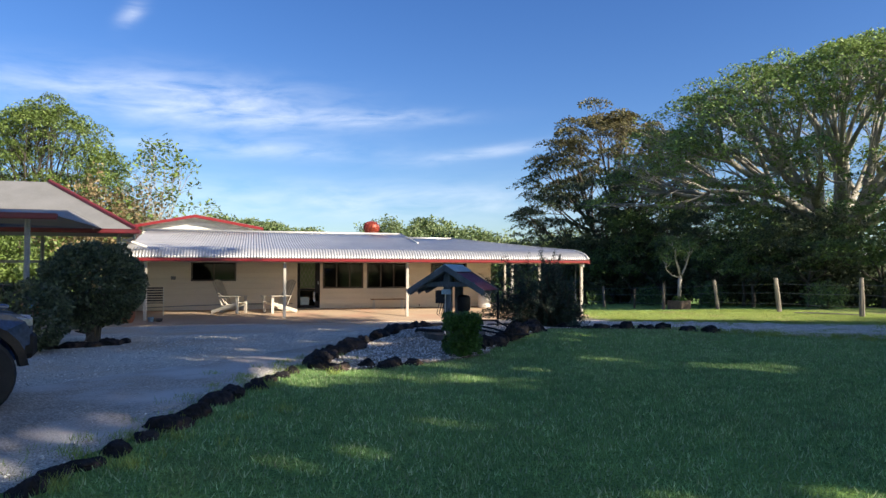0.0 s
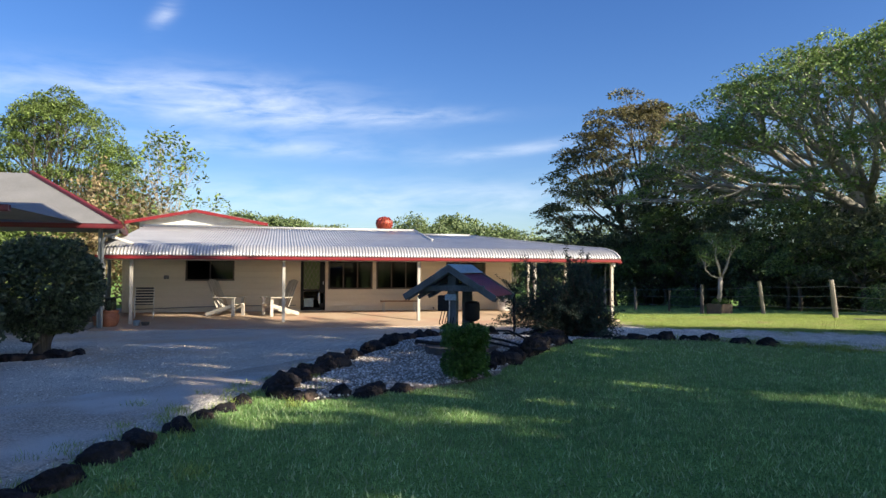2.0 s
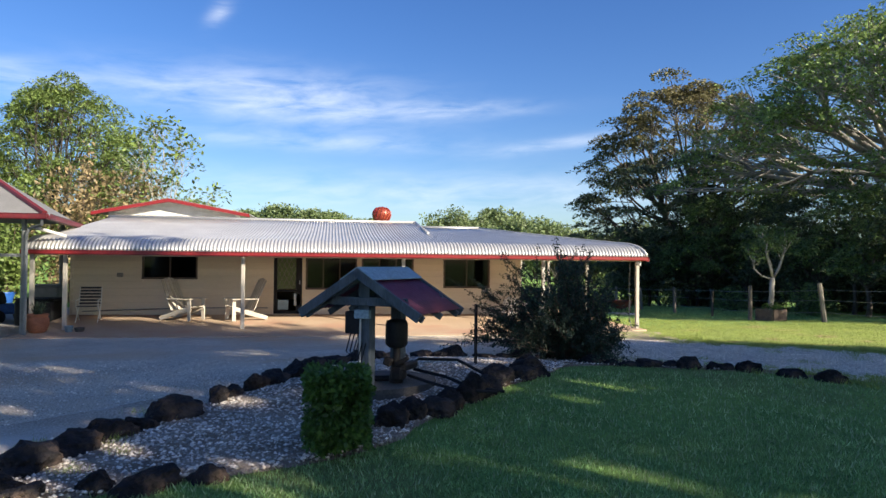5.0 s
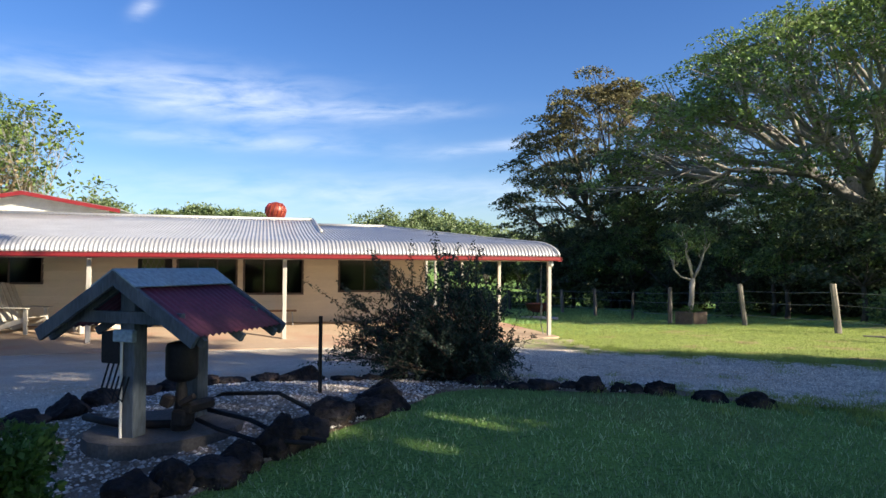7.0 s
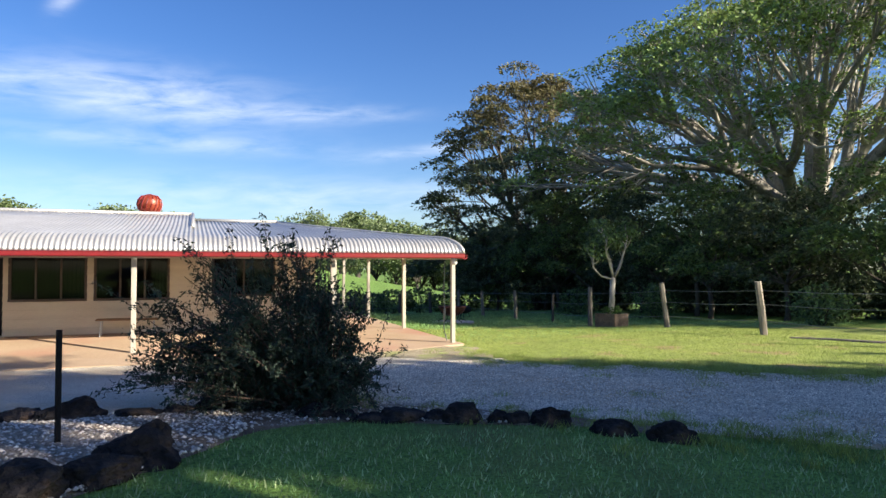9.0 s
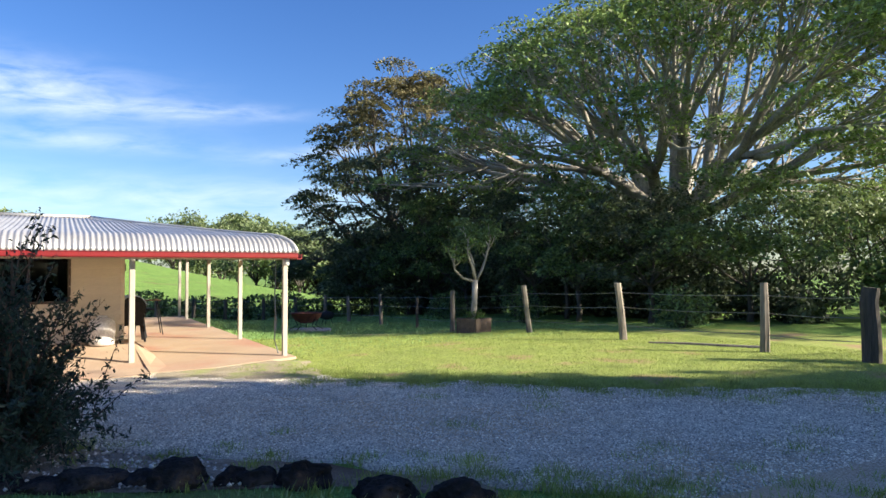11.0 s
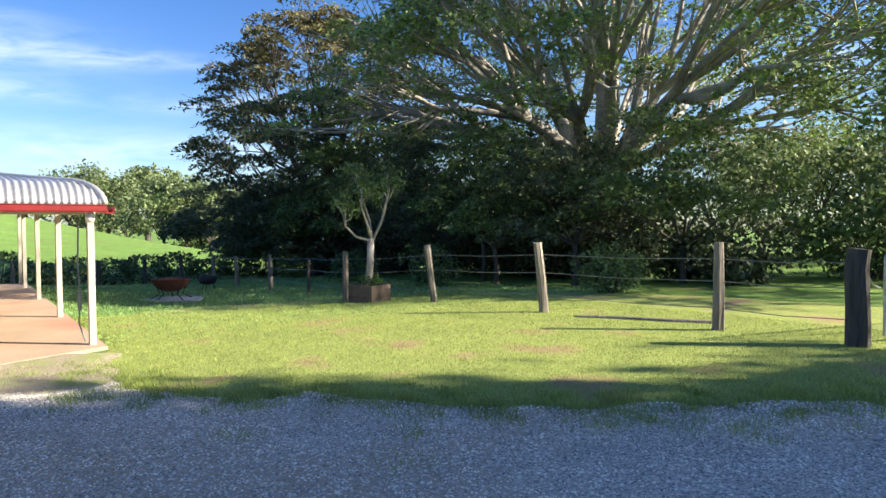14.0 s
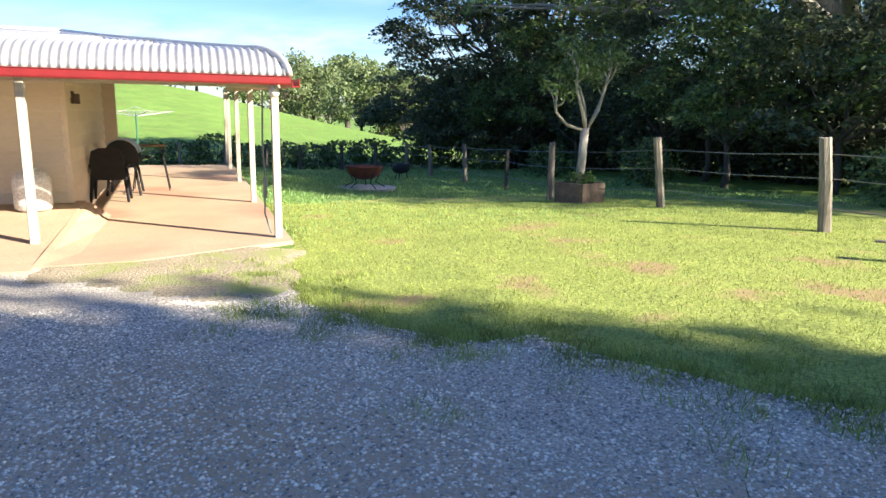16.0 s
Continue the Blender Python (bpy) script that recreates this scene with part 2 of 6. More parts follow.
def box(bm, c, s, rot=None, bevel=0.0):
    r = bmesh.ops.create_cube(bm, size=1.0)
    vs = r["verts"]
    bmesh.ops.scale(bm, vec=s, verts=vs)
    if bevel:
        es = list({e for v in vs for e in v.link_edges})
        vs = list({v for f in bmesh.ops.bevel(bm, geom=es, offset=bevel, segments=1, affect="EDGES")["faces"] for v in f.verts} | {v for v in vs if v.is_valid})
    m = Matrix.Translation(c)
    if rot:
        m = m @ Euler([radians(a) for a in rot]).to_matrix().to_4x4()
    bmesh.ops.transform(bm, matrix=m, verts=vs)
    return vs


def tube(bm, pts, radii, seg=8, cap=True):
    """A tapered tube along a line of points."""
    pts = [Vector(p) for p in pts]
    if isinstance(radii, (int, float)):
        radii = [radii] * len(pts)
    rings = []
    for i, p in enumerate(pts):
        d = (pts[min(i + 1, len(pts) - 1)] - pts[max(i - 1, 0)])
        if d.length < 1e-6:
            d = Vector((0, 0, 1))
        d.normalize()
        u = d.cross(Vector((0.31, 0.95, 0.07)) if abs(d.y) < 0.9 else Vector((1, 0, 0))).normalized()
        w = d.cross(u)
        rings.append([bm.verts.new(p + radii[i] * (math.cos(a) * u + math.sin(a) * w)) for a in [2 * math.pi * k / seg for k in range(seg)]])
    for a, b in zip(rings, rings[1:]):
        for k in range(seg):
            bm.faces.new((a[k], a[(k + 1) % seg], b[(k + 1) % seg], b[k]))
    if cap:
        bm.faces.new(rings[0][::-1])
        bm.faces.new(rings[-1])
    return rings


def lathe(bm, prof, seg=20, center=(0, 0, 0), close=True):
    rings = [[bm.verts.new((center[0] + r * math.cos(2 * math.pi * k / seg), center[1] + r * math.sin(2 * math.pi * k / seg), center[2] + z)) for k in range(seg)] for r, z in prof]
    for a, b in zip(rings, rings[1:]):
        for k in range(seg):
            bm.faces.new((a[k], a[(k + 1) % seg], b[(k + 1) % seg], b[k]))
    if close:
        bm.faces.new(rings[0][::-1])
        bm.faces.new(rings[-1])


def solid(bm, outline, d0, d1, axis="y"):
    """A prism: an outline of (a, b) pulled along an axis from d0 to d1."""
    def at(a, b, d):
        return {"y": (a, d, b), "x": (d, a, b), "z": (a, b, d)}[axis]
    lo = [bm.verts.new(at(a, b, d0)) for a, b in outline]
    hi = [bm.verts.new(at(a, b, d1)) for a, b in outline]
    n = len(outline)
    bm.faces.new(lo)
    bm.faces.new(hi[::-1])
    for i in range(n):
        bm.faces.new((lo[i], hi[i], hi[(i + 1) % n], lo[(i + 1) % n]))
    bmesh.ops.recalc_face_normals(bm, faces=bm.faces)


def ramp1(v, knots):
    return float(np.interp(v, [k[0] for k in knots], [k[1] for k in knots]))


def sm(v):
    v = min(1.0, max(0.0, v))
    return v * v * (3 - 2 * v)


def gz(x, y):
    """Height of the ground."""
    a = ramp1(y, ((-40, -0.5), (-5, 0.06), (2, 0.14), (6, 0.22), (12, 0.2), (15, 0.14), (18, 0.04), (20.5, -0.02), (36, -0.06), (46, -0.8), (60, -1.5)))
    b = ramp1(y, ((-40, 0.3), (12, 0.2), (16, 0.17), (20, 0.14), (23, 0.05), (26, -0.14), (40, -0.6), (60, -1.8)))
    k = sm((x - 12.8) / 4.5)
    z = a * (1 - k) + b * k
    z += 0.22 * math.exp(-(((x - 5.6) / 2.4) ** 2 + ((y - 13.2) / 2.3) ** 2))
    z += 0.1 * math.exp(-(((x - 9.8) / 2.2) ** 2 + ((y - 12.8) / 1.5) ** 2))
    z += 8.5 * sm((y - 50) / 95) * sm((52 - x) / 52) - 2.0 * sm((y - 50) / 60) * sm((x - 30) / 40)
    return z


def leaves(name, centers, normals_out, size, material, parent, rng, droop=0.3, aspect=0.55):
    """A crown: one folded leaf of four points at every centre."""
    n = len(centers)
    d = normals_out + rng.normal(0, 0.8, (n, 3))
    d[:, 2] -= droop
    d /= np.linalg.norm(d, axis=1)[:, None] + 1e-9
    r = rng.normal(0, 1, (n, 3))
    s = np.cross(d, r)
    s /= np.linalg.norm(s, axis=1)[:, None] + 1e-9
    up = np.cross(d, s)
    L = size * rng.uniform(0.6, 1.4, n)[:, None]
    w = L * aspect
    base, tip = centers - d * L * 0.5, centers + d * L * 0.5
    l, rr = centers - s * w * 0.5 + up * w * 0.15, centers + s * w * 0.5 + up * w * 0.15
    v = np.stack((base, rr, tip, l), 1).reshape(-1, 3)
    f = np.arange(4 * n).reshape(-1, 4)
    return bulk(name, v, f, material, parent)


def tree(name, x, y, height, crown_r, trunk_r, fork, bark, leaf, label, seed, count=9000, leaf_size=0.3, squash=0.62, crown_z=None, limbs=8, spread=0.55, clump=0.8, droop=0.3, group="", lean=(0, 0), sub=5, gap=0.0):
    """A tree: trunk and limbs as one part, the crown as another."""
    rng = np.random.default_rng(seed)
    z0 = gz(x, y) - 0.15
    th = thing(name, pose(x, y, z0), label, "tree", group)
    bm = bmesh.new()
    top = np.array([lean[0], lean[1], fork])
    pts = [np.array([0, 0, -0.1]), np.array([lean[0] * 0.2, lean[1] * 0.2, fork * 0.4]), top]
    tube(bm, pts, [trunk_r * 1.35, trunk_r, trunk_r * 0.85], 10)
    cz = crown_z if crown_z is not None else height - crown_r * squash
    c = np.array([lean[0] * 2, lean[1] * 2, cz])
    half = np.array([crown_r, crown_r, height - cz])
    tips = []

    def bez(a, b, sag, k=5):
        m = (a + b) / 2 + sag
        return [(1 - t) ** 2 * a + 2 * t * (1 - t) * m + t * t * b for t in np.linspace(0, 1, k)]

    for i in range(limbs):
        az = 2 * math.pi * (i + rng.uniform(-0.3, 0.3)) / limbs
        el = math.asin(min(0.98, rng.uniform(-0.15, 1.0) ** 1 if i % 3 else rng.uniform(0.6, 0.98)))
        dirv = np.array([math.cos(az) * math.cos(el), math.sin(az) * math.cos(el), math.sin(el)])
        end = c + dirv * half * spread
        p1 = bez(top - np.array([0, 0, rng.uniform(0, fork * 0.15)]), end, np.array([0, 0, -0.06 * height]) + rng.normal(0, 0.03 * height, 3))
        r1 = trunk_r * rng.uniform(0.4, 0.6)
        tube(bm, p1, [r1 * (1 - 0.6 * k / 4) for k in range(5)], 7)
        for j in range(sub):
            t = rng.uniform(0.35, 1.0)
            a = p1[0] * (1 - t) ** 2 + 2 * t * (1 - t) * p1[2] + p1[4] * t * t
            d2 = dirv + rng.normal(0, 0.55, 3)
            d2 /= np.linalg.norm(d2)
            e2 = c + d2 * half * rng.uniform(0.68, 0.9)
            p2 = bez(a, e2, rng.normal(0, 0.03 * height, 3))
            tube(bm, p2, [r1 * 0.5 * (1 - 0.65 * k / 4) for k in range(5)], 5)
            tips.append(e2)
            for q in range(4):
                t = rng.uniform(0.45, 0.95)
                b0 = p2[0] * (1 - t) ** 2 + 2 * t * (1 - t) * p2[2] + p2[4] * t * t
                e3 = e2 + rng.normal(0, 1, 3) * half * 0.13
                p3 = bez(b0, e3, rng.normal(0, 0.015 * height, 3), 4)
                tube(bm, p3, [r1 * 0.2 * (1 - 0.7 * k / 3) for k in range(4)], 4, cap=False)
                tips.append(e3)
    part("trunk", bm, bark, th, smooth=True)
    tips = np.array(tips)
    # the crown gathers in clumps round the twig ends
    keep = rng.uniform(0, 1, len(tips)) >= gap
    tips = tips[keep]
    sizes = rng.uniform(0.55, 1.35, len(tips))
    pick = rng.choice(len(tips), count, p=sizes / sizes.sum())
    off = np.clip(rng.normal(0, 1, (count, 3)), -1.9, 1.9) * np.array([1, 1, 0.5]) * clump * sizes[pick][:, None]
    cc = tips[pick] + off
    outw = (cc - c) / half
    outw /= np.linalg.norm(outw, axis=1)[:, None] + 1e-9
    leaves("crown", cc, outw * 0.6, leaf_size, leaf, th, rng, droop)
    return th


def gather(pts, k, rng):
    """Sorts points into k neighbouring groups."""
    k = max(1, min(k, len(pts)))
    c = pts[rng.choice(len(pts), k, replace=False)]
    for _ in range(8):
        lab = np.argmin(((pts[:, None] - c[None]) ** 2).sum(2), 1)
        c = np.array([pts[lab == i].mean(0) if (lab == i).any() else c[i] for i in range(k)])
    return [pts[lab == i] for i in range(k) if (lab == i).any()]


def pad_tree(name, x, y, label, seed, height, radius, fork, trunk_r, bark, leaf, pads=200, per_pad=180, pad_r=1.1, leaf_size=0.2, z_low=5.0, inner=0.25, flat=0.32, limbs=9, leaf2=None, top_share=0.4, group="", taper=0.5, twigs=3, aspect=0.5, lean=(0, 0), category="tree"):
    """A tree whose leaves gather in flat sprays on the ends of forking limbs."""
    rng = np.random.default_rng(seed)
    th = thing(name, pose(x, y, gz(x, y) - 0.15), label, category, group)
    ph = rng.uniform(0, 6.28, 4)
    az, u = rng.uniform(0, 2 * math.pi, pads), np.sqrt(rng.uniform(0, 1, pads))
    rim = radius * (1 + 0.11 * np.sin(3 * az + ph[0]) + 0.08 * np.sin(7 * az + ph[1]))
    dome = z_low + (height - z_low) * (1 - u ** 2) ** taper + rng.normal(0, 0.025 * height, pads)
    low = rng.uniform(0, 1, pads) < inner
    z = np.where(low, z_low + (dome - z_low) * rng.uniform(0, 0.9, pads), dome)
    tips = np.stack((np.cos(az) * u * rim + lean[0], np.sin(az) * u * rim + lean[1], z), 1)
    root = np.array([lean[0] * 0.5, lean[1] * 0.5, fork])
    bm = bmesh.new()
    tube(bm, [(0, 0, -0.1), (root[0] * 0.3 + 0.1, root[1] * 0.3, fork * 0.45), root], [trunk_r * 1.5, trunk_r, trunk_r * 0.9], 10)

    def limb(a, b, r0, r1, seg, k=5):
        d = np.linalg.norm(b - a)
        m = (a + b) / 2 + rng.normal(0, 0.07, 3) * d + np.array([0, 0, -0.05 * d])
        pts = [(1 - t) ** 2 * a + 2 * t * (1 - t) * m + t * t * b for t in np.linspace(0, 1, k)]
        tube(bm, pts, np.linspace(r0, r1, k).tolist(), seg, cap=False)

    for g1 in gather(tips, limbs, rng):
        n1 = root + (g1.mean(0) - root) * 0.45
        r1 = float(trunk_r) * (0.26 + 0.34 * (len(g1) / pads * limbs) ** 0.5 * 0.8)
        limb(root + rng.normal(0, 0.12, 3) * trunk_r, n1, r1, r1 * 0.72, 8)
        for g2 in gather(g1, max(2, len(g1) // 5), rng):
            n2 = n1 + (g2.mean(0) - n1) * 0.62
            r2 = r1 * 0.5
            limb(n1, n2, r2, r2 * 0.6, 6)
            for p in g2:
                limb(n2, p, r2 * 0.42, r2 * 0.13, 5, 4)
                for q in range(twigs):
                    e = p + rng.normal(0, 1, 3) * np.array([pad_r, pad_r, pad_r * flat]) * 0.6
                    limb(n2 + (p - n2) * rng.uniform(0.45, 0.85), e, r2 * 0.16, r2 * 0.06, 4, 3)
    part("trunk", bm, bark, th, smooth=True)
    size = rng.uniform(0.55, 1.35, pads)
    pick = rng.choice(pads, pads * per_pad, p=size ** 2 / (size ** 2).sum())
    n = len(pick)
    a, rr = rng.uniform(0, 2 * math.pi, n), np.sqrt(rng.uniform(0, 1, n))
    lob = 1 + 0.3 * np.sin(3 * a + pick * 1.7) + 0.2 * np.sin(5 * a + pick * 2.9)
    off = np.stack((np.cos(a) * rr * lob, np.sin(a) * rr * lob, flat * (1 - 1.6 * rr ** 2) + rng.normal(0, 0.2, n) * flat), 1)
    cc = tips[pick] + off * (pad_r * size[pick])[:, None]
    d = np.stack((np.cos(a), np.sin(a), np.full(n, -0.15)), 1) + rng.normal(0, 0.55, (n, 3))
    d /= np.linalg.norm(d, axis=1)[:, None]
    up = np.array([0, 0, 1.0]) + rng.normal(0, 0.55, (n, 3))
    s = np.cross(d, up)
    s /= np.linalg.norm(s, axis=1)[:, None] + 1e-9
    w = np.cross(s, d)
    L = (leaf_size * rng.uniform(0.6, 1.4, n))[:, None]
    quad = np.stack((cc - d * L * 0.5, cc + s * L * aspect * 0.5 - w * L * 0.08, cc + d * L * 0.5, cc - s * L * aspect * 0.5 - w * L * 0.08), 1)
    high = np.zeros(n, bool)
    if leaf2 is not None:
        high = tips[pick][:, 2] + rng.normal(0, 0.05 * height, n) > height * (1 - top_share)
    for nm, sel, m in (("crown", ~high, leaf), ("crown_top", high, leaf2)):
        if sel.any():
            k = int(sel.sum())
            bulk(nm, quad[sel].reshape(-1, 3), np.arange(4 * k).reshape(-1, 4), m, th)
    return th


def shrub(name, x, y, size, leaf, bark, label, seed, count=4000, leaf_size=0.09, stems=9, shell=0.0, base=0.15, group="", category="bush", z=None, twig=0.01, flat=False):
    """A bush: stems as one part and its leaves as another; shell presses the leaves to the outside."""
    rng = np.random.default_rng(seed)
    z0 = (gz(x, y) if z is None else z) - 0.03
    th = thing(name, pose(x, y, z0), label, category, group)
    sx, sy, sz = size
    bm = bmesh.new()
    tips = []
    for i in range(stems):
        az, ro = rng.uniform(0, 2 * math.pi), rng.uniform(0.3, 0.95)
        e = np.array([math.cos(az) * sx * ro, math.sin(az) * sy * ro, sz * rng.uniform(base + 0.15, 0.98)])
        b0 = np.array([math.cos(az) * sx * 0.07, math.sin(az) * sy * 0.07, 0])
        m = b0 * 0.6 + e * 0.4 + np.array([0, 0, sz * 0.18])
        pp = [(1 - t) ** 2 * b0 + 2 * t * (1 - t) * m + t * t * e for t in np.linspace(0, 1, 5)]
        tube(bm, pp, [twig * 1.6, twig * 1.3, twig, twig * 0.7, twig * 0.35], 5)
        for j in range(5):
            k = rng.integers(1, 5)
            e2 = pp[k] + np.clip(rng.normal(0, 1, 3), -1.2, 1.2) * np.array([sx, sy, sz * 0.6]) * 0.25
            e2[2] = min(max(e2[2], 0.06), sz * 0.95)
            tube(bm, [pp[k], (pp[k] + e2) / 2 + rng.normal(0, 0.03, 3), e2], [twig * 0.6, twig * 0.45, twig * 0.25], 4, cap=False)
            tips.append(e2)
        tips.append(e)
    part("stem", bm, bark, th)
    u = rng.normal(0, 1, (count, 3))
    u /= np.linalg.norm(u, axis=1)[:, None]
    if flat:
        u = np.sign(u) * np.abs(u) ** 0.55
        u /= np.maximum(1e-6, np.max(np.abs(u), axis=1))[:, None] ** 0.8
    rad = rng.uniform(shell, 1.0, count) ** (1 / 3)
    # clumped outline
    ph = rng.uniform(0, 6.28, 6)
    wob = 1 + 0.09 * np.sin(5 * u[:, 0] + ph[0]) * np.sin(4 * u[:, 1] + ph[1]) + 0.07 * np.sin(9 * u[:, 2] + ph[2]) * np.sin(8 * u[:, 0] + ph[3])
    zc = sz * (1 + base) / 2
    cc = u * (rad * wob)[:, None] * np.array([sx, sy, sz * (1 - base) / 2]) + np.array([0, 0, zc])
    if shell < 0.3:
        tips = np.array(tips)
        k = count // 2
        cc[:k] = tips[rng.integers(0, len(tips), k)] + np.clip(rng.normal(0, 1, (k, 3)), -1.5, 1.5) * np.array([sx, sy, sz]) * 0.09
    cc[:, 2] = np.maximum(cc[:, 2], 0.05)
    leaves("foliage", cc, u * 0.8, leaf_size, leaf, th, rng, 0.1)
    return th


M_PAVE = mat("grey_concrete", (0.3, 0.28, 0.26), 0.9, (0.22, 0.205, 0.19), 1.0, 30, 0.2, vary=0.12)
# ---- ground ----
def coords(lo, hi, a, b, fine, grow=1.25):
    v, s = [a], fine
    while v[-1] < b:
        v.append(v[-1] + fine)
    while v[-1] < hi:
        s *= grow
        v.append(v[-1] + s)
    s, w = fine, [a]
    while w[-1] > lo:
        s *= grow
        w.append(w[-1] - s)
    return np.array(w[:0:-1] + v)


gx, gy = coords(-1800, 1800, -14, 26, 0.5), coords(-800, 2200, -6, 46, 0.5)
X, Y = np.meshgrid(gx, gy, indexing="ij")
GV = np.array([(x, y, gz(x, y)) for x, y in zip(X.ravel(), Y.ravel())])
ny = len(gy)
ii, jj = np.meshgrid(np.arange(len(gx) - 1), np.arange(ny - 1), indexing="ij")
i0 = (ii * ny + jj).ravel()
tagged(bulk("ground", GV, np.stack((i0, i0 + ny, i0 + ny + 1, i0 + 1), 1), M_LAWN), "mown green lawn and paddock grass", "grass", kind="structure")


def inside(poly, x, y):
    r, n = False, len(poly)
    for i in range(n):
        (x0, y0), (x1, y1) = poly[i], poly[i - 1]
        if (y0 > y) != (y1 > y) and x < (x1 - x0) * (y - y0) / (y1 - y0) + x0:
            r = not r
    return r


def roughen(poly, step=0.35, amp=0.09, seed=3):
    out = []
    for i in range(len(poly)):
        a, b = Vector(poly[i]), Vector(poly[(i + 1) % len(poly)])
        k = max(1, int((b - a).length / step))
        for j in range(k):
            p = a.lerp(b, j / k)
            q = Vector((p.x * 0.8, p.y * 0.8, seed))
            out.append((p.x + amp * noise.noise(q * 2), p.y + amp * noise.noise(q * 2 + Vector((9, 3, 1)))))
    return out


def sheet(name, poly, step, lift, material, label, category):
    """A sheet that follows the ground inside an outline."""
    P = np.array(poly)
    Q = np.roll(P, -1, 0)
    x0, y0 = P.min(0)
    x1, y1 = P.max(0)
    nx, nyy = int((x1 - x0) / step) + 2, int((y1 - y0) / step) + 2
    ins = np.zeros((nx, nyy), bool)
    for i in range(nx):
        for j in range(nyy):
            ins[i, j] = inside(poly, x0 + i * step, y0 + j * step)
    bm, vid = bmesh.new(), {}

    def vert(i, j):
        if (i, j) not in vid:
            p = np.array([x0 + i * step, y0 + j * step])
            if not ins[i, j]:
                d = Q - P
                t = np.clip(((p - P) * d).sum(1) / ((d * d).sum(1) + 1e-9), 0, 1)
                c = P + d * t[:, None]
                p = c[np.argmin(((c - p) ** 2).sum(1))]
            vid[i, j] = bm.verts.new((p[0], p[1], gz(p[0], p[1]) + (lift if ins[i, j] else lift * 0.2)))
        return vid[i, j]

    for i in range(nx - 1):
        for j in range(nyy - 1):
            if ins[i:i + 2, j:j + 2].any():
                bm.faces.new((vert(i, j), vert(i + 1, j), vert(i + 1, j + 1), vert(i, j + 1)))
    return whole(name, bm, material, label, category, "structure", smooth=True)


DRIVE = [(-2.6, -12), (-2.0, 1), (-1.05, 3.4), (-0.45, 4.7), (-0.02, 5.6), (0.4, 6.8), (0.85, 7.9), (1.3, 8.9), (1.65, 9.7), (2.05, 10.3), (2.4, 11.0), (2.7, 11.7), (3.05, 12.35), (3.5, 13.0), (4.0, 13.9), (4.9, 14.8), (6, 15.0), (7, 15.3), (8.2, 15.9), (9.1, 15.3),
         (9.8, 14.3), (10.6, 13.4), (11.5, 12.4), (14.3, 10.0), (20, 5), (27, -2), (31, 2), (24, 8.5), (18.4, 13.0), (15.9, 14.5), (14.6, 15.7), (14.1, 16.9), (13.2, 17.6), (12.6, 18.5), (12.5, 20.6), (12.2, 21.45), (10.6, 21.3), (-3.4, 21.3), (-6, 21), (-22, 20), (-22, -12)]
BED = [(1.75, 8.95), (2.1, 8.65), (2.7, 8.8), (3.5, 9.15), (4.1, 9.3), (4.75, 10.0), (5.2, 10.6), (5.7, 11.2), (6.1, 11.7), (6.7, 12.2), (7.2, 12.9), (7.7, 13.6), (8.4, 14.0), (9.0, 13.6), (9.7, 13.2), (10.5, 12.85), (11.3, 12.1), (11.5, 12.4), (10.6, 13.4), (9.8, 14.3), (9.1, 15.3), (8.2, 15.9), (7, 15.3), (6, 15.0), (4.9, 14.8), (4.0, 13.9), (3.5, 13.0), (3.05, 12.35), (2.7, 11.7), (2.4, 11.0), (2.05, 10.3), (1.65, 9.7)]
drive_poly, bed_poly = roughen(DRIVE, 0.22, 0.3), roughen(BED, 0.3, 0.1)
sheet("road", drive_poly, 0.4, 0.03, M_GRAVEL, "grey gravel driveway with dusty wheel tracks", "driveway")
sheet("garden_bed", bed_poly, 0.3, 0.035, M_BED, "pale gravel garden bed edged with rocks", "garden bed")

# sun-zone strip: dry grass plus sunlight painted in as a brighter colour
DRYLAWN_LIT = [(12.55, 20.7), (12.6, 18.6), (13.2, 17.6), (14.1, 16.9), (14.6, 15.7), (15.9, 14.5), (18.5, 13.0), (23, 9.6), (26, 12), (24, 24), (21, 27.5), (16, 27.5), (13.1, 25.5), (13.05, 21.7)]
sheet("grass_strip", roughen(DRYLAWN_LIT, 0.3, 0.3), 0.4, 0.025, M_DRYLAWN_LIT, "dry yellow-green lawn strip with sunlight lifted into its colour", "grass")

M_VERGE = mat("sandy_verge", (0.42, 0.36, 0.25), 0.95, (0.32, 0.27, 0.18), 1.2, 40, 0.8, dist=0.03, spec=0.2, stain=((0.3, 0.33, 0.12), 1.6, 0.5, 0.66), vary=0.5)
M_DUST = mat("brown_dusty_gravel", (0.52, 0.43, 0.33), 0.95, (0.36, 0.29, 0.22), 0.8, 45, 0.8, dist=0.025, spec=0.2, stain=((0.6, 0.55, 0.48), 0.7, 0.46, 0.62), vary=0.5)
DUST = [(-6.0, -6), (-2.2, 0.5), (-1.25, 3.4), (-0.65, 4.7), (-0.2, 5.7), (0.2, 6.9), (0.65, 8.0), (1.1, 9.0), (1.5, 9.9), (1.9, 10.6), (2.5, 12.0), (1.6, 11.8), (0.4, 10.4), (-0.8, 9.2), (-2.0, 8.2), (-3.8, 7.0), (-6.0, 5.0), (-8, 0)]
sheet("dusty_track", roughen(DUST, 0.3, 0.5, 5), 0.35, 0.038, M_DUST, "brown dusty gravel along the lawn edge", "driveway")
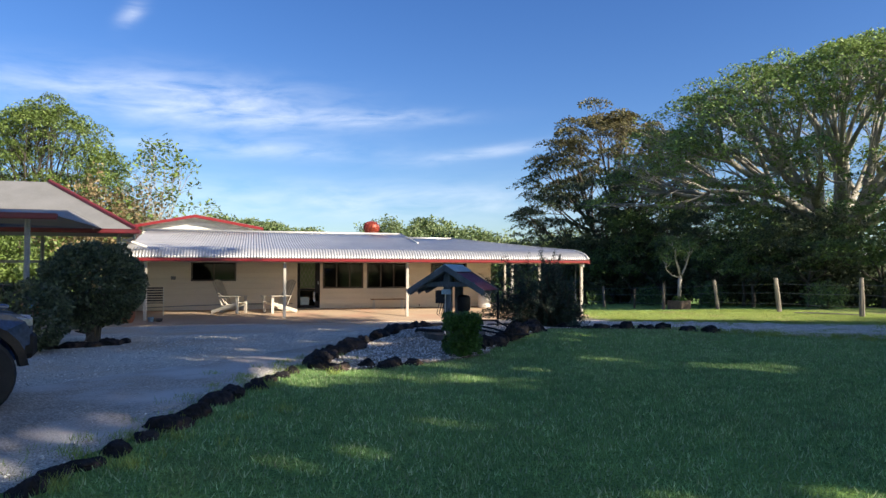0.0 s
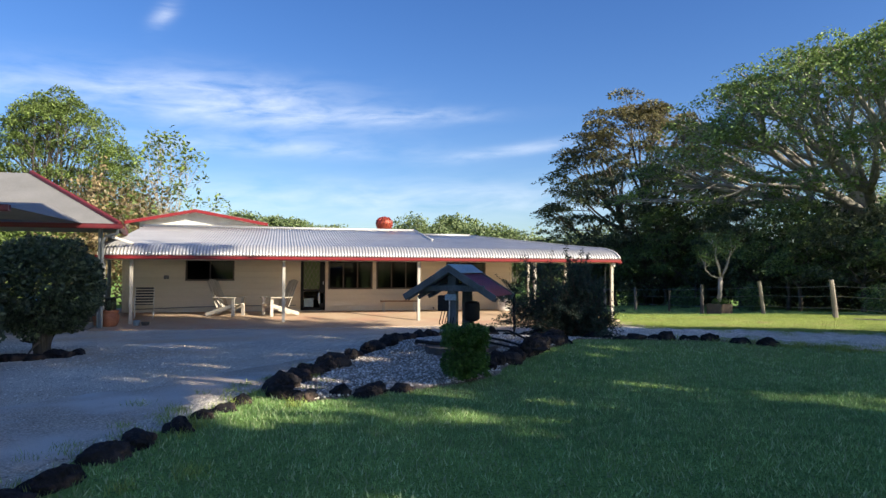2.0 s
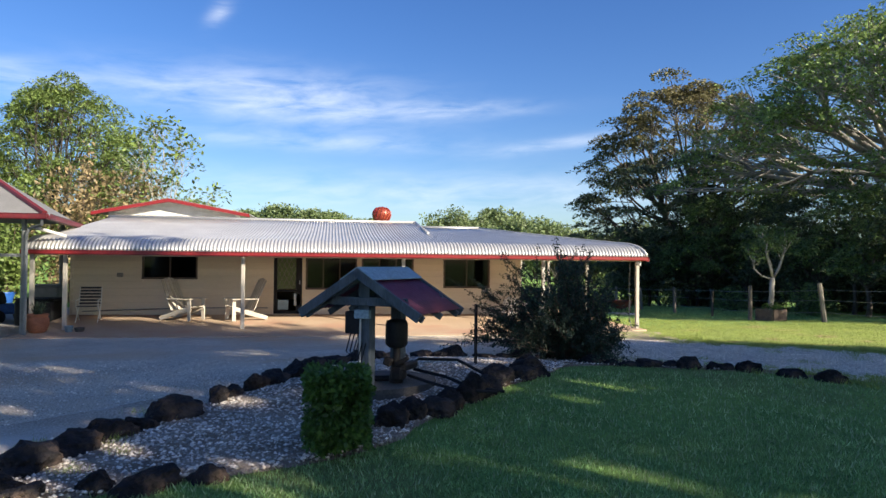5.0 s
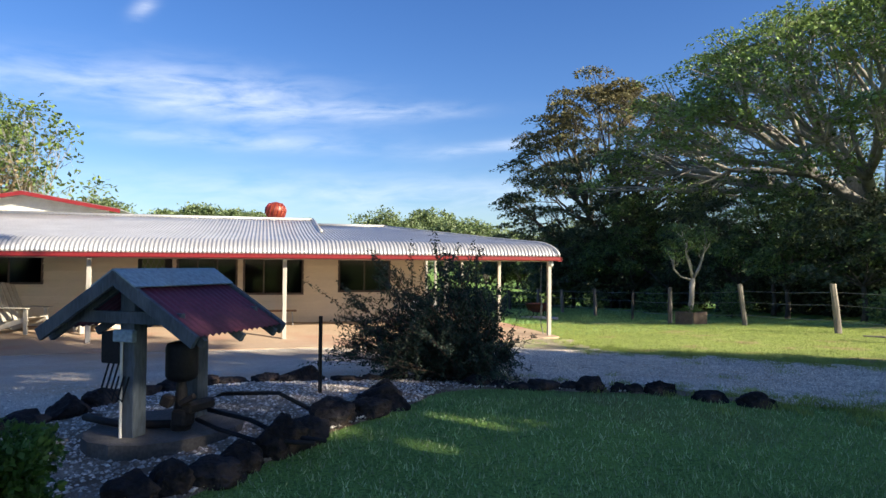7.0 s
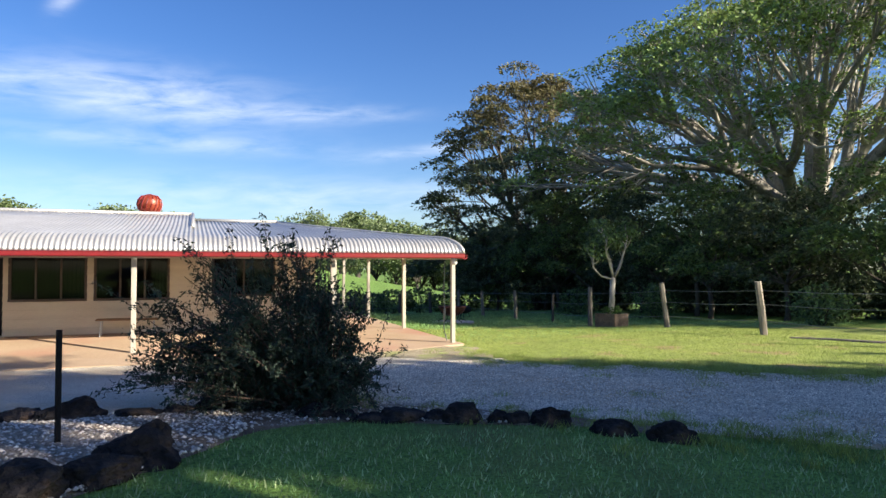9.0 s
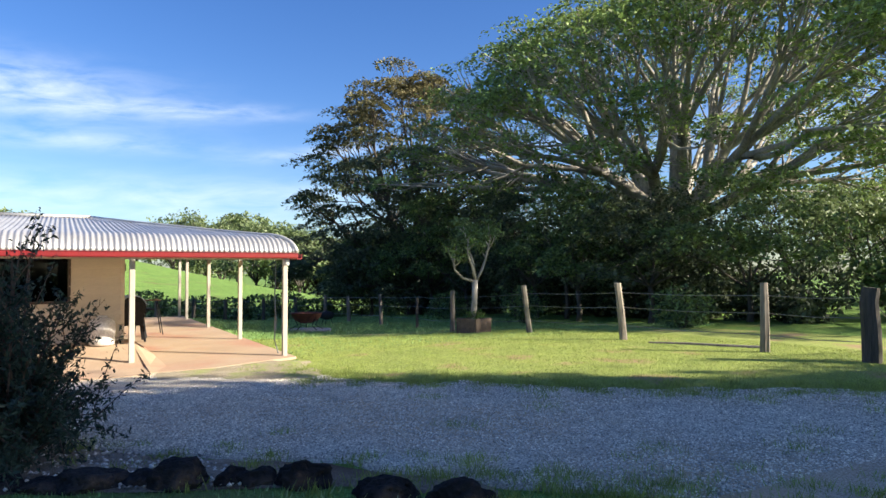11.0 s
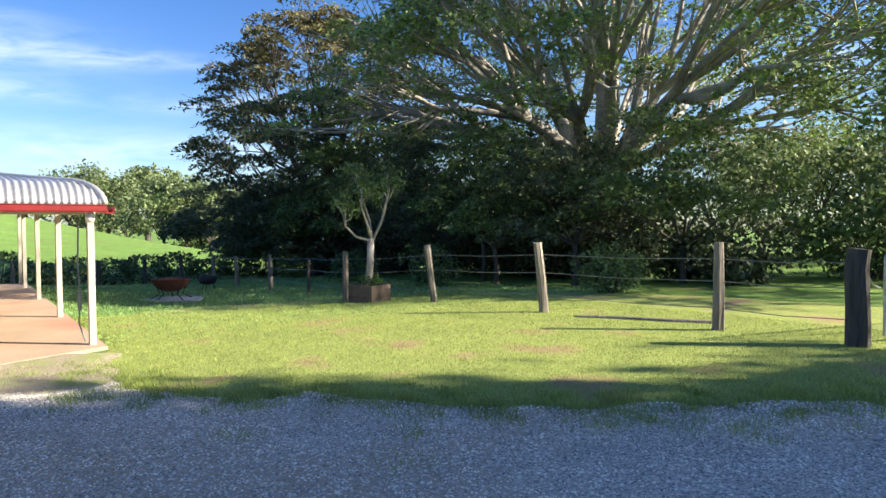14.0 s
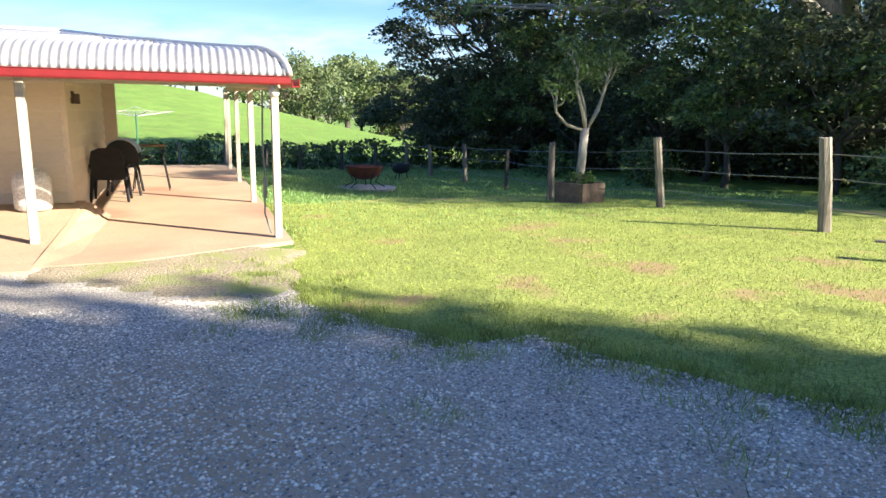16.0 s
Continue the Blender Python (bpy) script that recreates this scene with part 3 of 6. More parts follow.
VERGE = [(10.2, 21.25), (11.4, 21.35), (12.3, 21.5), (12.9, 21.4), (12.95, 20.2), (12.75, 19.2), (12.3, 18.7), (11.8, 18.9), (10.9, 19.6), (10.1, 20.3)]
verge_poly = roughen(VERGE, 0.25, 0.3, 8)
sheet("verge", verge_poly, 0.3, 0.042, M_VERGE, "sandy verge of worn grass and gravel", "ground")

# ---- concrete slabs ----
bm = bmesh.new()
solid(bm, [(20.7, -0.3), (20.7, 0.03), (21.6, 0.05), (24.75, 0.27), (24.75, -0.3)], -3.4, 10.2, "x")
whole("floor", bm, M_SLAB, "sunlit sandy pink concrete verandah slab", "floor", "structure")
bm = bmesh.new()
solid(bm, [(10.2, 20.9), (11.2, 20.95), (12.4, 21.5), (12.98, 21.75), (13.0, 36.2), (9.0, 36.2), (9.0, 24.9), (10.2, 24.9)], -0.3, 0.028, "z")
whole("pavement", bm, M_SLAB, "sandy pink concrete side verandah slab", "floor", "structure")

bm = bmesh.new()
lo = []
for y in (20.95, 21.6, 23.2, 24.72):
    top = 0.03 + (y - 20.7) * 0.055
    lo.append([bm.verts.new((10.19, y, top)), bm.verts.new((10.27, y, top - 0.01)), bm.verts.new((10.55, y, 0.03)), bm.verts.new((10.19, y, 0.03))])
for p, q in zip(lo, lo[1:]):
    for k in range(4):
        bm.faces.new((p[k], p[(k + 1) % 4], q[(k + 1) % 4], q[k]))
bm.faces.new(lo[0][::-1])
bm.faces.new(lo[-1])
bmesh.ops.recalc_face_normals(bm, faces=bm.faces)
whole("trim", bm, M_SLAB, "sloping concrete fillet along the slab edge", "kerb", "structure")
bm = bmesh.new()
box(bm, (-7.6, 25.2, -0.02), (8.2, 12.0, 0.1))
whole("pavement", bm, M_PAVE, "grey concrete carport floor", "floor", "structure")

# ---- house ----
WALL_Y, WX0, WX1, WZ0, WZ1 = 24.62, -3.31, 10.02, 0.2, 2.45
DOOR = (2.36, 3.2, 0.25, 2.3)
WINDOWS = [(-1.38, 0.13, 1.33, 2.0), (3.33, 4.83, 1.04, 2.2), (5.02, 6.58, 1.04, 2.2), (7.58, 9.02, 1.1, 2.2)]
house = thing("house", pose(0, 0, 0), "low cream weatherboard house with corrugated iron roof", "house")
openings = [DOOR] + WINDOWS


def wall_core(name, y0, y1, x0, x1, z0, z1, holes):
    bm = bmesh.new()
    xs = sorted({x0, x1} | {h[0] for h in holes} | {h[1] for h in holes})
    for a, b in zip(xs, xs[1:]):
        cuts = sorted([(h[2], h[3]) for h in holes if h[0] <= a and h[1] >= b])
        z = z0
        for lo, hi in cuts + [(z1, z1)]:
            if lo > z + 1e-4:
                box(bm, ((a + b) / 2, (y0 + y1) / 2, (z + lo) / 2), (b - a, y1 - y0, lo - z))
            z = hi
    return part(name, bm, M_BOARD, house)


core = wall_core("wall_front", WALL_Y + 0.02, WALL_Y + 0.14, WX0, WX1, WZ0, WZ1, openings)
PITCH = 0.2
z = WZ0 + 0.02
while z < WZ1 - 0.02:
    z1 = min(z + PITCH, WZ1)
    segs = [(WX0, WX1)]
    for h in openings:
        if h[2] < z1 - 0.02 and h[3] > z + 0.02:
            segs = [s for a, b in segs for s in ((a, min(b, h[0])), (max(a, h[1]), b)) if s[1] - s[0] > 0.02]
    for a, b in segs:
        bm = bmesh.new()
        solid(bm, [(WALL_Y + 0.022, z), (WALL_Y - 0.04, z), (WALL_Y - 0.04, z + 0.014), (WALL_Y + 0.006, z1), (WALL_Y + 0.022, z1)], a, b, "x")
        part("board", bm, M_BOARD, core)
    z += PITCH
side = bmesh.new()
box(side, (WX1 - 0.08, 27.1, 1.35), (0.12, 4.75, 2.35))
side = part("wall_side", side, M_BOARD, house)
z = 0.05
while z < 2.4:
    bm = bmesh.new()
    solid(bm, [(WX1 - 0.022, z), (WX1 + 0.022, z), (WX1 + 0.022, z + 0.014), (WX1 - 0.008, z + PITCH), (WX1 - 0.022, z + PITCH)], WALL_Y + 0.05, 29.4, "y")
    part("board", bm, M_BOARD, side)
    z += PITCH
bm = bmesh.new()
box(bm, (-3.25, 28.7, 1.3), (0.12, 8.0, 2.4))
part("wall_west", bm, M_BOARD, house)
bm = bmesh.new()
box(bm, (3.3, 33.0, 1.3), (13.3, 0.14, 2.6))
part("wall_back", bm, M_BOARD, house)
bm = bmesh.new()
box(bm, (8.0, 29.46, 1.2), (4.0, 0.12, 2.4))
part("wall_return", bm, M_BOARD, house)
bm = bmesh.new()
box(bm, (3.3, 28.9, 0.22), (13.2, 8.3, 0.06))
part("inner_floor", bm, M_DBARK, house)
bm = bmesh.new()
box(bm, (3.35, 28.85, 2.44), (13.1, 8.2, 0.04))
part("inner_ceiling", bm, M_TRIM, house)
for cx, cy in ((WX1 + 0.004, WALL_Y - 0.004), (WX0 - 0.004, WALL_Y - 0.004)):
    bm = bmesh.new()
    box(bm, (cx, cy + 0.03, 1.3), (0.09, 0.1, 2.3), bevel=0.006)
    part("corner_board", bm, M_TRIM, house)
bm = bmesh.new()
box(bm, (3.35, WALL_Y - 0.008, 0.24), (13.3, 0.05, 0.08), bevel=0.005)
part("base_board", bm, M_TRIM, house)


def window(h, n, grille):
    x0, x1, z0, z1 = h
    w = tagged(new("window", None), "", "", "")
    w.parent = house
    bm = bmesh.new()
    t = 0.055
    for c, s in ((((x0 + x1) / 2, WALL_Y, z0 - 0.0), (x1 - x0 + 0.06, 0.1, t)), (((x0 + x1) / 2, WALL_Y, z1), (x1 - x0 + 0.06, 0.08, t)),
                 ((x0, WALL_Y, (z0 + z1) / 2), (t, 0.08, z1 - z0)), ((x1, WALL_Y, (z0 + z1) / 2), (t, 0.08, z1 - z0))):
        box(bm, c, s, bevel=0.006)
    part("window_frame", bm, M_DARK if grille is None else M_FRAME, w)
    bm = bmesh.new()
    for k in range(1, n):
        box(bm, (x0 + (x1 - x0) * k / n, WALL_Y + 0.01, (z0 + z1) / 2), (0.04, 0.05, z1 - z0 - 0.05), bevel=0.004)
    part("mullion", bm, M_FRAME, w)
    for k in range(n):
        a, b = x0 + (x1 - x0) * k / n, x0 + (x1 - x0) * (k + 1) / n
        bm = bmesh.new()
        box(bm, ((a + b) / 2, WALL_Y + 0.025, (z0 + z1) / 2), (b - a - 0.03, 0.006, z1 - z0 - 0.04))
        p = part("pane", bm, M_GLASS, w)
        p.visible_shadow = False
    if grille:
        bm = bmesh.new()
        a, b = grille
        for k in range(9):
            x = a + (b - a) * k / 8
            box(bm, (x, WALL_Y + 0.06, (z0 + z1) / 2), (0.012, 0.012, z1 - z0 - 0.06))
        for k in range(5):
            box(bm, ((a + b) / 2, WALL_Y + 0.06, z0 + 0.08 + (z1 - z0 - 0.16) * k / 4), (b - a, 0.012, 0.012))
        part("grille", bm, M_GRILLE, w)
    return w


M_FRAME = mat("brown_window_frame", (0.09, 0.06, 0.045), 0.5, (0.06, 0.04, 0.03), 6, 40, 0.05)
M_GRILLE = mat("grey_grille", (0.2, 0.19, 0.18), 0.5, (0.15, 0.14, 0.13), 6, 40, 0.03)
window(WINDOWS[0], 2, (-0.55, 0.05))
window(WINDOWS[1], 3, (4.1, 4.8))
window(WINDOWS[2], 3, (5.9, 6.5))
window(WINDOWS[3], 2, (7.65, 8.2))
# screen door: dark frame, lattice above, a pale pet flap below
door = new("screen_door", None)
door.parent = house
door["label"] = "dark screen door with diamond lattice and a pet flap"
bm = bmesh.new()
dx0, dx1, dz0, dz1 = DOOR
for c, s in ((((dx0 + dx1) / 2, WALL_Y, dz1 - 0.04), (dx1 - dx0, 0.06, 0.09)), (((dx0 + dx1) / 2, WALL_Y, dz0 + 0.06), (dx1 - dx0, 0.06, 0.12)), (((dx0 + dx1) / 2, WALL_Y, dz0 + 0.72), (dx1 - dx0, 0.05, 0.07)),
             ((dx0 + 0.05, WALL_Y, (dz0 + dz1) / 2), (0.1, 0.06, dz1 - dz0)), ((dx1 - 0.09, WALL_Y, (dz0 + dz1) / 2), (0.18, 0.06, dz1 - dz0))):
    box(bm, c, s, bevel=0.005)
part("door_frame", bm, M_DARK, door)
M_MESH = mat("greenish_screen", (0.12, 0.17, 0.07), 0.8, (0.08, 0.12, 0.05), 8, 90, 0.2)
bm = bmesh.new()
box(bm, ((dx0 + dx1) / 2 - 0.03, WALL_Y + 0.02, (dz0 + dz1) / 2 + 0.35), (dx1 - dx0 - 0.25, 0.006, dz1 - dz0 - 0.85))
part("screen", bm, M_MESH, door)
bm = bmesh.new()
w, hh = dx1 - dx0 - 0.28, 1.22
cx, cz = (dx0 + dx1) / 2 - 0.04, dz0 + 1.37
for k in range(-7, 8):
    for sgn in (1, -1):
        x = cx + k * 0.14
        a, b = max(-hh / 2, (-w / 2 - (x - cx)) * sgn * 2 if sgn > 0 else ((x - cx) - w / 2) * 2), min(hh / 2, (w / 2 - (x - cx)) * 2 if sgn > 0 else ((x - cx) + w / 2) * 2)
        if b > a + 0.03:
            tube(bm, [(x + sgn * a / 2, WALL_Y - 0.005, cz + a), (x + sgn * b / 2, WALL_Y - 0.005, cz + b)], 0.007, 4)
part("lattice", bm, M_GRILLE, door)
bm = bmesh.new()
box(bm, (dx0 + 0.28, WALL_Y - 0.012, dz0 + 0.3), (0.32, 0.02, 0.3), bevel=0.006)
part("pet_flap", bm, M_WELLBLUE, door)
bm = bmesh.new()
box(bm, (dx1 - 0.14, WALL_Y - 0.02, dz0 + 0.45), (0.2, 0.02, 0.36), bevel=0.01)
part("kick_panel", bm, M_STEEL, door)
bm = bmesh.new()
box(bm, (dx1 - 0.07, WALL_Y - 0.045, dz0 + 0.98), (0.03, 0.06, 0.12), bevel=0.008)
part("door_handle", bm, M_STEEL, door)
bm = bmesh.new()
box(bm, ((dx0 + dx1) / 2, WALL_Y - 0.06, 0.225), (dx1 - dx0 + 0.15, 0.16, 0.06), bevel=0.008)
part("sill", bm, M_TRIM, door)

# corrugated roof, each sheet a swept wave
GUT_Z, GUT_Y = 2.05, 21.82


def bull(y):
    return GUT_Z + 0.03 + 0.40 * math.sqrt(max(0.0, 1 - ((0.85 - (y - GUT_Y)) / 0.85) ** 2)) if y < GUT_Y + 0.85 else GUT_Z + 0.43


def corrugated(name, x0, x1, prof, material, parent, pitch=0.095, amp=0.015, along="x", label="", clamp=None):
    """Waves across x, swept along a profile of (y, z)."""
    n = int((x1 - x0) / pitch * 6)
    xs = np.linspace(x0, x1, n + 1)
    wv = amp * np.sin(2 * math.pi * xs / pitch)
    prof = np.array(prof)
    d = np.gradient(prof, axis=0)
    nrm = np.stack((-d[:, 1], d[:, 0]), 1)
    nrm /= np.linalg.norm(nrm, axis=1)[:, None]
    k = len(prof)
    V = np.zeros((n + 1, k, 3))
    V[:, :, 0] = xs[:, None]
    V[:, :, 1] = prof[None, :, 0] + wv[:, None] * nrm[None, :, 0]
    V[:, :, 2] = prof[None, :, 1] + wv[:, None] * nrm[None, :, 1]
    if along == "y":
        V = V[:, :, [1, 0, 2]]
    if clamp:
        clamp(V)
    a, b = np.meshgrid(np.arange(n), np.arange(k - 1), indexing="ij")
    q = (a * k + b).ravel()
    ob = bulk(name, V.reshape(-1, 3), np.stack((q, q + k, q + k + 1, q + 1), 1), material, parent)
    ob.data.polygons.foreach_set("use_smooth", [True] * len(ob.data.polygons))
    if label:
        ob["label"] = label
    sol = ob.modifiers.new("thickness", "SOLIDIFY")
    sol.thickness = 0.004
    return ob


bullnose = [(GUT_Y + 0.85 * (1 - math.cos(a)), GUT_Z + 0.03 + 0.40 * math.sin(a)) for a in np.linspace(0.03, math.pi / 2, 9)]
HIP = 3.5 / 6.58


def hip_front(V):
    V[:, :, 0] = np.minimum(V[:, :, 0], 13.0 - HIP * (V[:, :, 1] - GUT_Y))


def hip_rear(V):
    V[:, :, 0] = np.minimum(V[:, :, 0], 9.5 + 0.45 * (V[:, :, 1] - 28.4))


def hip_east(V):
    d = 13.0 - V[:, :, 0]
    V[:, :, 1] = np.clip(V[:, :, 1], GUT_Y + d / HIP, 36.2 - d / 0.45)
    V[:, :, 2] += 0.026 * (V[:, :, 1] - GUT_Y) * (1 - np.clip(d / 3.5, 0, 1))


corrugated("main_roof", -3.4, 7.08, bullnose + [(23.8, 2.62), (25.0, 2.78), (26.7, 3.05), (28.4, 3.32)], M_ZINC, house, label="zinc corrugated iron roof curving down to the gutter")
corrugated("east_roof", 7.08, 13.0, bullnose + [(23.8, 2.6), (25.0, 2.74), (26.7, 2.94), (28.4, 3.15)], M_ZINC, house, clamp=hip_front)
corrugated("rear_roof", -3.45, 7.08, [(28.42, 3.31), (30.5, 2.95), (33.2, 2.5)], M_ZINC, house)
corrugated("rear_east_roof", 7.1, 13.0, [(28.42, 3.14), (32, 2.9), (36.2, 2.62)], M_ZINC, house, clamp=hip_rear)
side_prof = [(13.0 - HIP * (y - GUT_Y), z) for y, z in bullnose + [(23.8, 2.6), (25.0, 2.74), (26.7, 2.94), (28.4, 3.15)]]
corrugated("side_roof", GUT_Y, 36.2, side_prof, M_ZINC, house, along="y", clamp=hip_east)
bm = bmesh.new()
solid(bm, [(24.95, 2.7), (28.4, 3.3), (28.4, 3.1), (25.0, 2.68)], 7.0, 7.07, "x")
part("gable_end", bm, M_ZINC, house)
for (a, b) in (((-3.5, 28.4, 3.34), (7.12, 28.4, 3.34)), ((7.05, 28.4, 3.17), (9.52, 28.4, 3.17)), ((7.1, 28.4, 3.34), (7.1, 25.0, 2.8))):
    bm = bmesh.new()
    tube(bm, [a, b], 0.05, 8)
    part("ridge_cap", bm, M_ZINC, house, smooth=True)
bm = bmesh.new()
tube(bm, [(x, y, z + 0.01) for (x, z), (y, zz1) in zip(side_prof, bullnose + [(23.8, 2.6), (25.0, 2.74), (26.7, 2.94), (28.4, 3.15)])], 0.045, 8)
part("hip_cap", bm, M_ZINC, house, smooth=True)
bm = bmesh.new()
solid(bm, [(y, z + 0.01) for y, z in bullnose] + [(25.0, 2.62), (25.0, 2.5), (GUT_Y + 0.05, GUT_Z)], -3.44, -3.4, "x")
part("verandah_end", bm, M_WHITE, house)


def gutter(bm, a, b, s=0.1):
    a, b = Vector(a), Vector(b)
    d = (b - a).normalized()
    nrm = Vector((d.y, -d.x, 0))
    prof = [(0, -s), (s * 0.9, -s), (s, -s * 0.8), (s, -0.01), (s * 1.12, 0), (s * 0.9, 0.008), (s * 0.86, -s * 0.75), (0.02, -s * 0.82), (0, 0)]
    lo = [bm.verts.new(a + nrm * u + Vector((0, 0, v))) for u, v in prof]
    hi = [bm.verts.new(b + nrm * u + Vector((0, 0, v))) for u, v in prof]
    for i in range(len(prof)):
        j = (i + 1) % len(prof)
        bm.faces.new((lo[i], lo[j], hi[j], hi[i]))
    bm.faces.new(lo[::-1])
    bm.faces.new(hi)
    bmesh.ops.recalc_face_normals(bm, faces=bm.faces)


bm = bmesh.new()
gutter(bm, (-3.5, GUT_Y - 0.01, GUT_Z + 0.04), (13.0, GUT_Y - 0.01, GUT_Z + 0.04))
part("gutter", bm, M_RED, house)
bm = bmesh.new()
gutter(bm, (13.04, GUT_Y + 0.1, GUT_Z + 0.02), (13.04, 36.2, GUT_Z + 0.39))
part("gutter", bm, M_RED, house)
bm = bmesh.new()
box(bm, (4.8, GUT_Y + 0.24, GUT_Z - 0.03), (16.2, 0.06, 0.12))
part("verandah_beam", bm, M_TRIM, house)
bm = bmesh.new()
box(bm, (12.83, 29.0, GUT_Z + 0.16), (0.06, 14.0, 0.12), (1.5, 0, 0))
part("verandah_beam", bm, M_TRIM, house)
for i, (px, py, pz) in enumerate(((-2.57, 22.06, 0.03), (1.78, 22.06, 0.05), (6.02, 22.06, 0.05), (10.0, 22.06, 0.05), (12.83, 22.06, -0.03), (12.83, 25.99, -0.03), (12.83, 30.19, -0.03), (12.83, 34.3, -0.03), (12.83, 36.0, -0.03), (-3.3, 21.95, -0.05))):
    bm = bmesh.new()
    top = GUT_Z + (0.026 * (py - GUT_Y) if px > 12 else 0)
    box(bm, (px, py, (pz + top) / 2), (0.095, 0.095, top - pz), bevel=0.008)
    part("verandah_post", bm, M_POST, house)
# raised gable behind
bm = bmesh.new()
solid(bm, [(-3.7, 3.1), (-3.7, 3.55), (-1.55, 3.95), (0.75, 3.55), (0.75, 3.1)], 28.95, 29.1, "y")
part("upper_gable", bm, M_WHITE, house, "white boarded gable")
for k in range(5):
    zz0 = 3.12 + k * 0.16
    xl = max(-3.7, -3.7 + (zz0 + 0.14 - 3.55) / 0.4 * 2.15)
    xr = min(0.75, 0.75 - (zz0 + 0.14 - 3.55) / 0.4 * 2.3)
    bm = bmesh.new()
    solid(bm, [(28.96, zz0), (28.925, zz0), (28.925, zz0 + 0.012), (28.945, zz0 + 0.155), (28.96, zz0 + 0.155)], xl, xr, "x")
    part("board", bm, M_WHITE, house)
bm = bmesh.new()
for a, b in (((-4.15, 3.52), (-1.6, 4.03)), ((-1.6, 4.03), (1.15, 3.54))):
    solid(bm, [a, b, (b[0], b[1] - 0.12), (a[0], a[1] - 0.12)], 28.55, 28.62, "y")
part("barge_board", bm, M_RED, house)
bm = bmesh.new()
for a, b in (((-4.15, 3.53), (-1.6, 4.04)), ((-1.6, 4.04), (1.15, 3.55))):
    solid(bm, [a, b, (b[0], b[1] - 0.03), (a[0], a[1] - 0.03)], 28.6, 34, "y")
part("upper_roof", bm, M_ZINC, house)
# round red roof ventilator
bm = bmesh.new()
lathe(bm, [(0.12, -0.45), (0.13, 0.0), (0.2, 0.04), (0.3, 0.16), (0.34, 0.3), (0.31, 0.44), (0.2, 0.56), (0.05, 0.61)], 24, (5.9, 28.9, 3.33))
vent = part("roof_ventilator", bm, mat("rusty_red_metal", (0.36, 0.07, 0.03), 0.4, (0.26, 0.045, 0.02), 4, 25, 0.05, metal=0.3), house, "round rusty red spinning ventilator", smooth=True)
for k in range(16):
    a = 2 * math.pi * k / 16
    bm = bmesh.new()
    tube(bm, [(5.9 + r * math.cos(a + z * 0.8), 28.9 + r * math.sin(a + z * 0.8), 3.33 + z) for r, z in ((0.21, 0.04), (0.315, 0.16), (0.355, 0.3), (0.325, 0.44), (0.21, 0.565))], 0.012, 4)
    part("vane", bm, M_RED, vent)

# ---- carport ----
carport = thing("carport", pose(-2.87, 19.95, 0), "open carport with grey hipped roof and red gutters", "carport")
O = Vector((-2.87, 19.95, 0))


def loc(*p):
    return Vector(p) - O


bm = bmesh.new()
c0, c1, c2, c3 = (-2.69, 21.05, 2.93), (-11.5, 21.05, 2.93), (-11.5, 26.0, 2.93), (-3.62, 26.0, 2.93)
r0, r1 = (-5.74, 23.5, 4.59), (-9.3, 23.5, 4.59)
vs = [bm.verts.new(loc(*p)) for p in (c0, c1, c2, c3, r0, r1)]
for f in ((0, 4, 5, 1), (1, 5, 2), (2, 5, 4, 3), (3, 4, 0), (0, 1, 2, 3)):
    bm.faces.new([vs[i] for i in f])
part("roof", bm, M_CARROOF, carport)
bm = bmesh.new()
tube(bm, [loc(*c0) + Vector((0, 0, 0.03)), loc(*r0) + Vector((0, 0, 0.03))], 0.07, 6)
part("hip_cap", bm, M_DARKRED, carport)
bm = bmesh.new()
gutter(bm, loc(-11.5, 21.05, 2.94), loc(-2.6, 21.05, 2.94), 0.13)
part("gutter", bm, M_DARKRED, carport)
bm = bmesh.new()
gutter(bm, loc(-2.69, 21.05, 2.94), loc(-3.62, 26.0, 2.94), 0.13)
part("gutter", bm, M_DARKRED, carport)
bm = bmesh.new()
vs = [bm.verts.new(loc(*p)) for p in ((-3.6, 15.6, 2.94), (-11.5, 15.6, 2.94), (-11.5, 21.2, 3.5), (-4.6, 21.2, 3.5), (-3.6, 20.9, 2.94))]
for f in ((0, 3, 2, 1), (0, 4, 3), (0, 1, 2, 3, 4)):
    bm.faces.new([vs[i] for i in f])
part("front_roof", bm, M_CARROOF, carport)
bm = bmesh.new()
gutter(bm, loc(-11.5, 15.6, 2.96), loc(-3.5, 15.6, 2.96), 0.13)
part("gutter", bm, M_DARKRED, carport)
for p in ((-3.25, 21.35), (-4.2, 15.95), (-7.5, 15.95), (-4.0, 25.7), (-6.5, 25.7), (-9, 25.7)):
    bm = bmesh.new()
    zt = 2.9 if p[1] > 18 else 3.0
    tube(bm, [loc(p[0], p[1], -0.05), loc(p[0], p[1], zt)], 0.06, 10)
    part("post", bm, M_GREYPOST, carport)
bm = bmesh.new()
tube(bm, [loc(-2.72, 21.0, 2.82), loc(-2.75, 21.05, 2.68), loc(-3.1, 21.25, 2.6), loc(-3.17, 21.27, 2.45), loc(-3.17, 21.27, 0.0)], 0.04, 8)
part("downpipe", bm, M_GREYPOST, carport)
bm = bmesh.new()
tube(bm, [loc(-3.15, 21.45, 2.66), loc(-2.55, 22.0, 2.44)], 0.045, 8)
part("white_downpipe", bm, M_WHITE, carport)
bm = bmesh.new()
box(bm, loc(-6.6, 21.4, 1.95), (6.6, 0.06, 0.08))
part("rail", bm, M_GREYPOST, carport)

